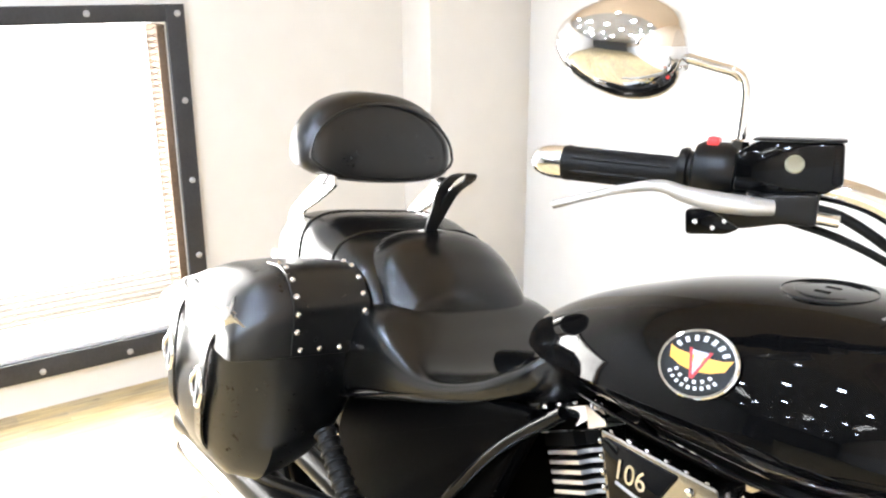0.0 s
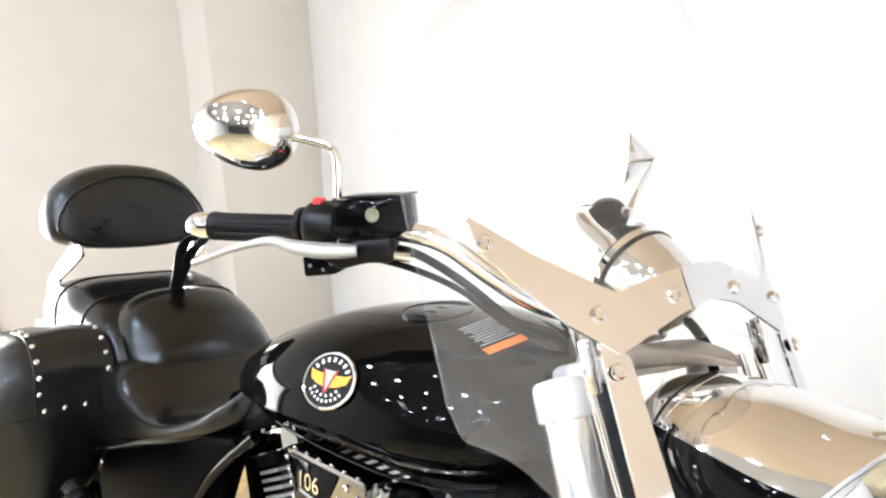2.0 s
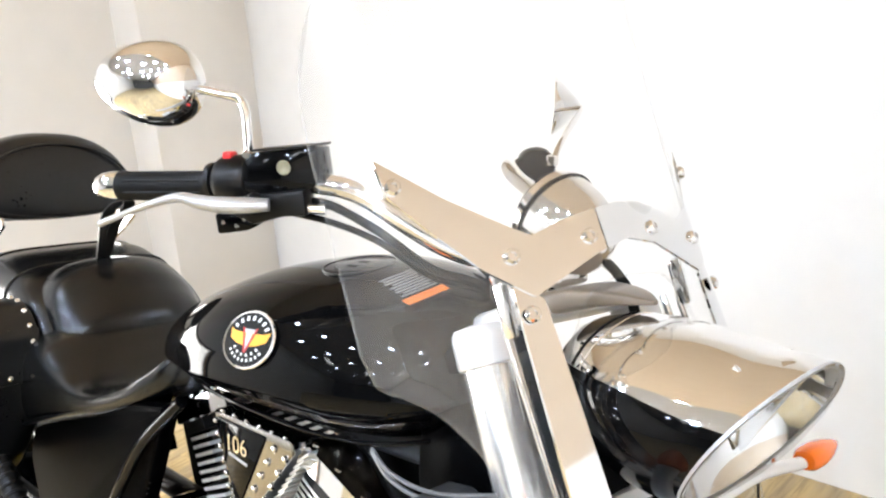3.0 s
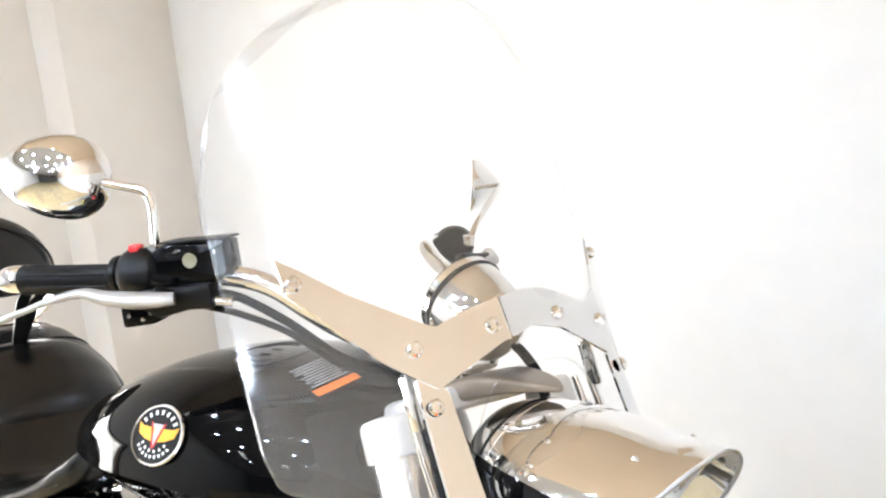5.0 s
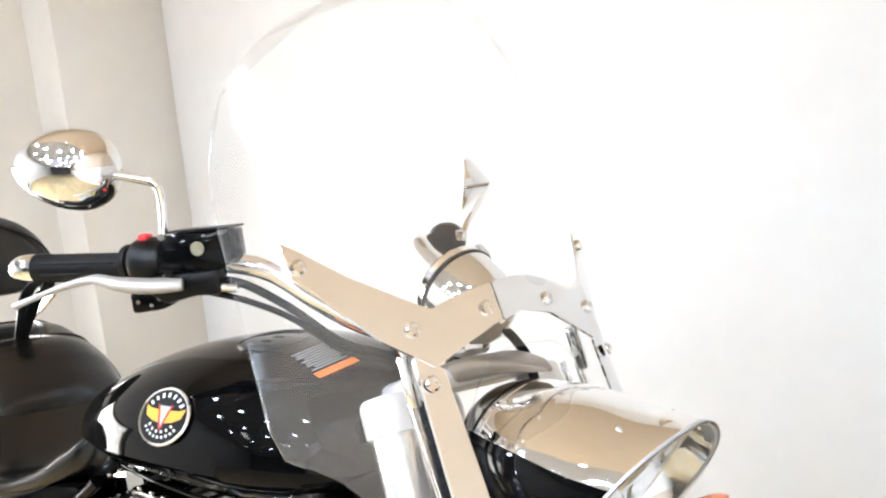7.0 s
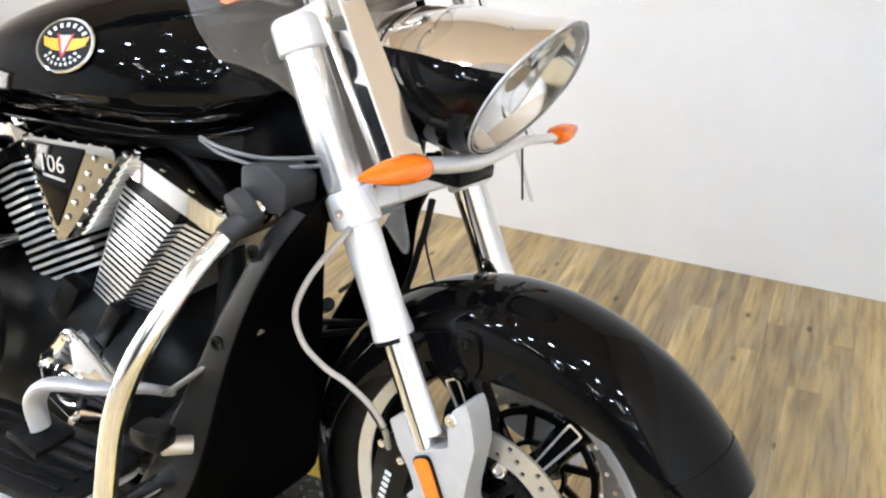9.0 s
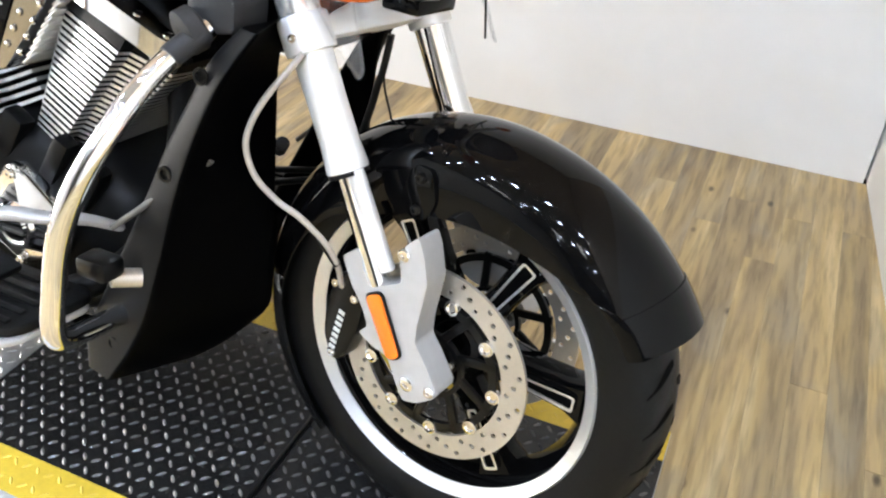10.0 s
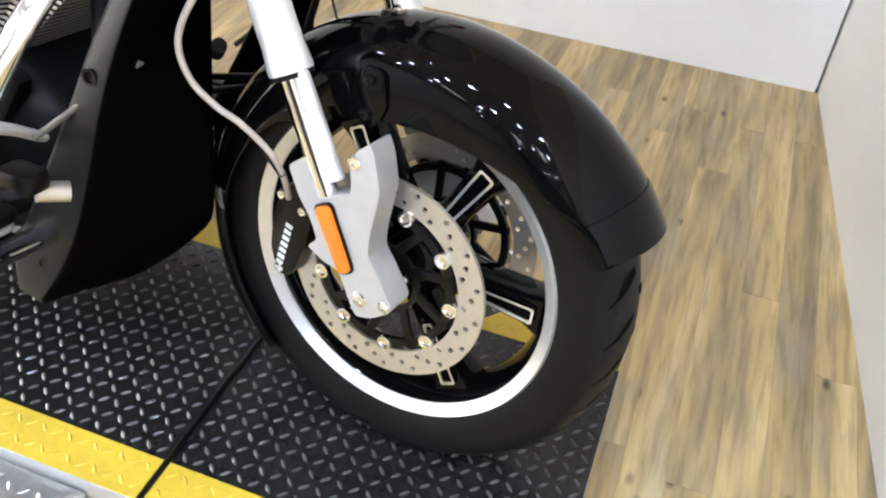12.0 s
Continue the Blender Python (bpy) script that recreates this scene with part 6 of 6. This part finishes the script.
for k in range(2):
    bp("wire_loom", tube([(-0.43, -0.15, 0.814 - 0.004 * k), (-0.37, -0.175, 0.812 - 0.008 * k), (-0.31, -0.17, 0.809 - 0.011 * k), (-0.255, -0.13, 0.812 - 0.011 * k)], 0.0026, 10), WIRE, "grey sheathed wire")
# ---- lift ----
lift = empty("lift_table", pose(0, 0, 0), "low motorcycle lift with diamond plate deck and yellow edges", "lift")
DY0, DY1 = -0.335, 0.275


def lozenges(x0, x1, y0, y1, z, pitch=0.0232):
    """Raised tread lugs in a chequer, alternately turned."""
    verts, faces = [], []
    L, w, h = 0.0098, 0.0029, 0.002
    nx, ny = int((x1 - x0) / pitch), int((y1 - y0) / pitch)
    for i in range(nx):
        for j in range(ny):
            cx, cy = x0 + (i + 0.5) * (x1 - x0) / nx, y0 + (j + 0.5) * (y1 - y0) / ny
            a = radians(45 if (i + j) % 2 else -45)
            c, s = math.cos(a), math.sin(a)
            k = len(verts)
            for u, v, q in ((-L, 0, 0), (-L * 0.4, -w, 0), (L * 0.4, -w, 0), (L, 0, 0), (L * 0.4, w, 0), (-L * 0.4, w, 0), (-L * 0.5, 0, h), (L * 0.5, 0, h)):
                verts.append((cx + u * c - v * s, cy + u * s + v * c, z + q))
            faces += [(k, k + 1, k + 6), (k + 1, k + 2, k + 7, k + 6), (k + 2, k + 3, k + 7), (k + 3, k + 4, k + 7), (k + 4, k + 5, k + 6, k + 7), (k + 5, k, k + 6)]
    me = bpy.data.meshes.new("tread_lug")
    me.from_pydata(verts, [], faces)
    return me


def lugs(x0, x1, y0, y1, z, material, parent):
    me = lozenges(x0, x1, y0, y1, z)
    me.materials.append(material)
    ob = new("tread_lug", me)
    ob.parent = parent
    return tagged(ob, "raised diamond tread lugs", kind="stuff")


for x0, x1, material, nm in ((-2.0, -0.86, M["silver"], "rear_deck"), (-0.86, -0.2895, M["steel"], "middle_deck"), (-0.2815, 0.316, M["steel"], "front_deck")):
    dk = part(nm, box(x1 - x0, DY1 - DY0, 0.074, ((x0 + x1) / 2, (DY0 + DY1) / 2, -0.037), 0.0015), [M["alu"]], lift, "worn diamond plate deck section")
    top = part("deck_plate", box(x1 - x0 - 0.002, 0.459, 0.0012, ((x0 + x1) / 2, -0.03, 0.0006)), material, dk, smooth=False)
    lugs(x0 + 0.004, x1 - 0.004, -0.257, 0.197, 0.0012, M["lug"] if material is M["steel"] else material, dk)
    for y0, y1 in ((DY0 + 0.001, -0.26), (0.20, DY1 - 0.001)):
        part("edge_stripe", box(x1 - x0 - 0.002, y1 - y0, 0.0012, ((x0 + x1) / 2, (y0 + y1) / 2, 0.0006)), M["yellow"], dk, "yellow painted deck edge", smooth=False)
        lugs(x0 + 0.004, x1 - 0.004, y0 + 0.004, y1 - 0.002, 0.0012, M["yellow"], dk)
part("rear_stripe", box(0.07, 0.456, 0.002, (-1.96, -0.03, 0.0030)), M["yellow"], lift, smooth=False)
part("deck_gap", box(0.0076, DY1 - DY0 - 0.004, 0.06, (-0.2855, -0.03, -0.035)), M["hole"], lift, smooth=False)
b = tube([(-0.2855, 0.08, 0.003), (-0.2855, -0.1, 0.003), (-0.2855, -0.336, 0.003)], 0.0045, 8)
join(b, rod((-0.2855, -0.338, 0.004), (-0.2855, -0.338, -0.03), 0.005, steps=8))
part("stop_rod", b, M["plastic"], lift, "thin black rod across the deck")
wing = tagged(part("side_ramp", plate(rounded([(-0.97, -0.62), (-0.97, -0.339), (-0.378, -0.339), (-0.47, -0.44), (-0.60, -0.60), (-0.64, -0.62)], 0.004, 3), 0.05, pose(0, 0, FLOOR + 0.001), bevel=0.002), M["alu"], None, "bare aluminium diamond plate step beside the lift deck"), category="step")
ob = part("step_plate", plate(rounded([(-0.965, -0.615), (-0.965, -0.342), (-0.387, -0.342), (-0.474, -0.437), (-0.602, -0.595), (-0.64, -0.615)], 0.004, 3), 0.0012, pose(0, 0, FLOOR + 0.052)), M["silver"], wing)
lugs(-0.94, -0.58, -0.60, -0.35, FLOOR + 0.0532, M["silver"], wing)
lugs(-0.58, -0.50, -0.46, -0.35, FLOOR + 0.0532, M["silver"], wing)
lugs(-0.50, -0.42, -0.395, -0.35, FLOOR + 0.0532, M["silver"], wing)

# ---- window ----
win = tagged(new("window_1"), "wide bright window behind steel mesh in a bolted black frame", "window", kind="structure")
WR, WL, WB, WT = 0.14, -1.62, 0.12, 1.19   # opening
FX = REAR_X + 0.012
for y0, y1, z0, z1 in ((WR + 0.012, WR + 0.075, 0.04, 1.255), (WL - 0.075, WL - 0.012, 0.04, 1.255), (WL - 0.012, WR + 0.012, WT + 0.008, 1.255), (WL - 0.012, WR + 0.012, 0.04, WB - 0.008)):
    part("window_frame", box(0.02, y1 - y0, z1 - z0, (FX, (y0 + y1) / 2, (z0 + z1) / 2), 0.0015), M["frame"], win, "black steel frame")
for y, z in [(WR + 0.05, z) for z in (0.10, 0.377, 0.655, 0.935, 1.225)] + [(y, 1.23) for y in (-0.10, -0.4, -0.7)] + [(y, 0.065) for y in (-0.09, -0.38, -0.68)]:
    part("frame_bolt", turned([(0.011, 0), (0.011, 0.003), (0.007, 0.006), (0, 0.007)], (FX + 0.010, y, z), (1, 0, 0), 10), M["alu"], win)
for y0, y1, z0, z1 in ((WR - 0.018, WR + 0.01, WB, WT), (WL - 0.01, WL + 0.018, WB, WT)):
    part("timber_jamb", box(0.13, y1 - y0, z1 - z0, (REAR_X - 0.065, (y0 + y1) / 2, (z0 + z1) / 2), 0.003), M["rust"], win, "worn brown timber jamb")
part("window_sill", box(0.13, WR - WL, 0.02, (REAR_X - 0.065, (WR + WL) / 2, WB - 0.002), 0.002), M["wall"], win, "pale window sill")
part("pane", box(0.006, WR - WL - 0.04, WT - WB - 0.01, (REAR_X - 0.14, (WR + WL) / 2, (WB + WT) / 2)), M["pane"], win, smooth=False).visible_shadow = False


def diamond_mesh(cw=0.044, ch=0.021, r=0.0019):
    verts, faces = [], []
    ny, nz = int((WR - WL) / (cw / 2)), int((WT - WB) / ch)
    for j in range(nz + 1):
        for flip in (0, 1):
            for i in range(ny + 1):
                y = WL + i * (WR - WL) / ny
                z = WB + j * ch + (ch / 2 if (i + flip) % 2 else 0)
                if flip and j == nz:
                    continue
                k = len(verts)
                verts += [(0, y, z - r), (0.0016, y, z), (0, y, z + r), (-0.0016, y, z)]
                if i:
                    for q in range(4):
                        faces.append((k - 4 + q, k - 4 + (q + 1) % 4, k + (q + 1) % 4, k + q))
    me = bpy.data.meshes.new("steel_mesh")
    me.from_pydata(verts, [], faces)
    me.materials.append(M["mesh"])
    return me


msh = new("wire_mesh", diamond_mesh())
msh.parent, msh.location = win, (REAR_X - 0.01, 0, 0)
tagged(msh, "expanded steel mesh over the pane", kind="stuff")
# outside the pane
tagged(part("outside_post", box(0.09, 0.09, 2.2, (REAR_X - 0.45, -0.62, 0.4), 0.006), mat("orange_timber", (0.62, 0.27, 0.10), 0.6, var=0.15, bump=0.2)), "orange-brown timber post outside the window", "post")
tagged(part("outside_ledge", box(0.25, 2.4, 0.05, (REAR_X - 0.36, -0.75, 0.17), 0.006), mat("pale_ledge", (0.62, 0.56, 0.48), 0.7, var=0.2, bump=0.3)), "pale ledge outside the window", "ledge")
tagged(part("backdrop", box(0.02, 6.0, 4.0, (REAR_X - 1.6, -0.8, 1.0)), DAY, smooth=False), "plain bright daylight outside the window", "backdrop", kind="structure")
# ---- planks ----
PW, PL = 0.076, 1.22
plank_mesh = mesh_of("plank", box(PW - 0.0003, PL - 0.0003, 0.010, (0, 0, -0.005), 0.0003, seg=1), M["wood"], smooth=False)
rnd = random.Random(5)
rest = bmesh.new()
for i in range(65):
    x = REAR_X + PW * (i + 0.5)
    end = min(BACK_Y, 1.71 - max(0.0, x - PW / 2 - 0.628) * 10.7)
    y = BACK_Y - rnd.uniform(0.2, 1.0) * PL + PL
    while y > RY:
        y0, y1 = max(y - PL, RY), min(y, end)
        if y1 - y0 > 0.03:
            m = pose(x, (y0 + y1) / 2, FLOOR + rnd.uniform(-0.0003, 0.0003)) @ Matrix.Diagonal((1, (y1 - y0) / PL, 1, 1))
            if y0 > -4.0 and i < 57:
                ob = new("plank", plank_mesh)
                ob.matrix_basis, ob.parent = m, floor
            else:
                vs = [rest.verts.new(m @ V(a * (PW - 0.0005) / 2, c * (PL - 0.0006) / 2, 0)) for a, c in ((-1, -1), (1, -1), (1, 1), (-1, 1))]
                rest.faces.new(vs)
        y -= PL
tagged(part("plank_field", rest, M["wood"], floor, "oak-look planks farther off", smooth=False), kind="stuff")
# ---- ceiling lamps ----
RING_MESH = mesh_of("trim_ring", turned([(0.05, 0.002), (0.052, -0.004), (0.064, -0.004), (0.066, 0.002)], steps=24, closed=True), M["white_print"])
BULB_MESH = mesh_of("bulb", turned([(0, -0.002), (0.048, -0.001), (0.05, 0.003), (0, 0.003)], steps=20), BULB)
for iy, y0 in enumerate((-0.9, -1.4, -1.95, -2.6, -3.4, -4.5, -6.0, -8.0)):
    for ix in range(3):
        x, y = -2.3 + ix * 1.25 + (0.6 if iy % 2 else 0), y0 + (0.16 if ix % 2 else -0.06)
        spot = empty("ceiling_spot", pose(x, y, CEIL), "small round recessed ceiling lamp", "lamp", "ceiling lamps")
        for nm, me in (("trim_ring", RING_MESH), ("bulb", BULB_MESH)):
            new(nm, me).parent = spot
# twin-tube ceiling fixtures
for x, y in ((-1.8, -3.6), (-0.55, -4.4), (0.5, -3.2)):
    fx = empty("tube_fixture", pose(x, y, CEIL - 0.03, 0, 0, 90), "twin-tube ceiling light fixture", "lamp", "tube fixtures")
    part("fixture_body", box(1.0, 0.2, 0.05, (0, 0, 0.004), 0.006), M["white_print"], fx)
    for dy in (-0.05, 0.05):
        part("tube", rod((-0.46, dy, -0.032), (0.46, dy, -0.032), 0.013, steps=12), TUBE, fx)
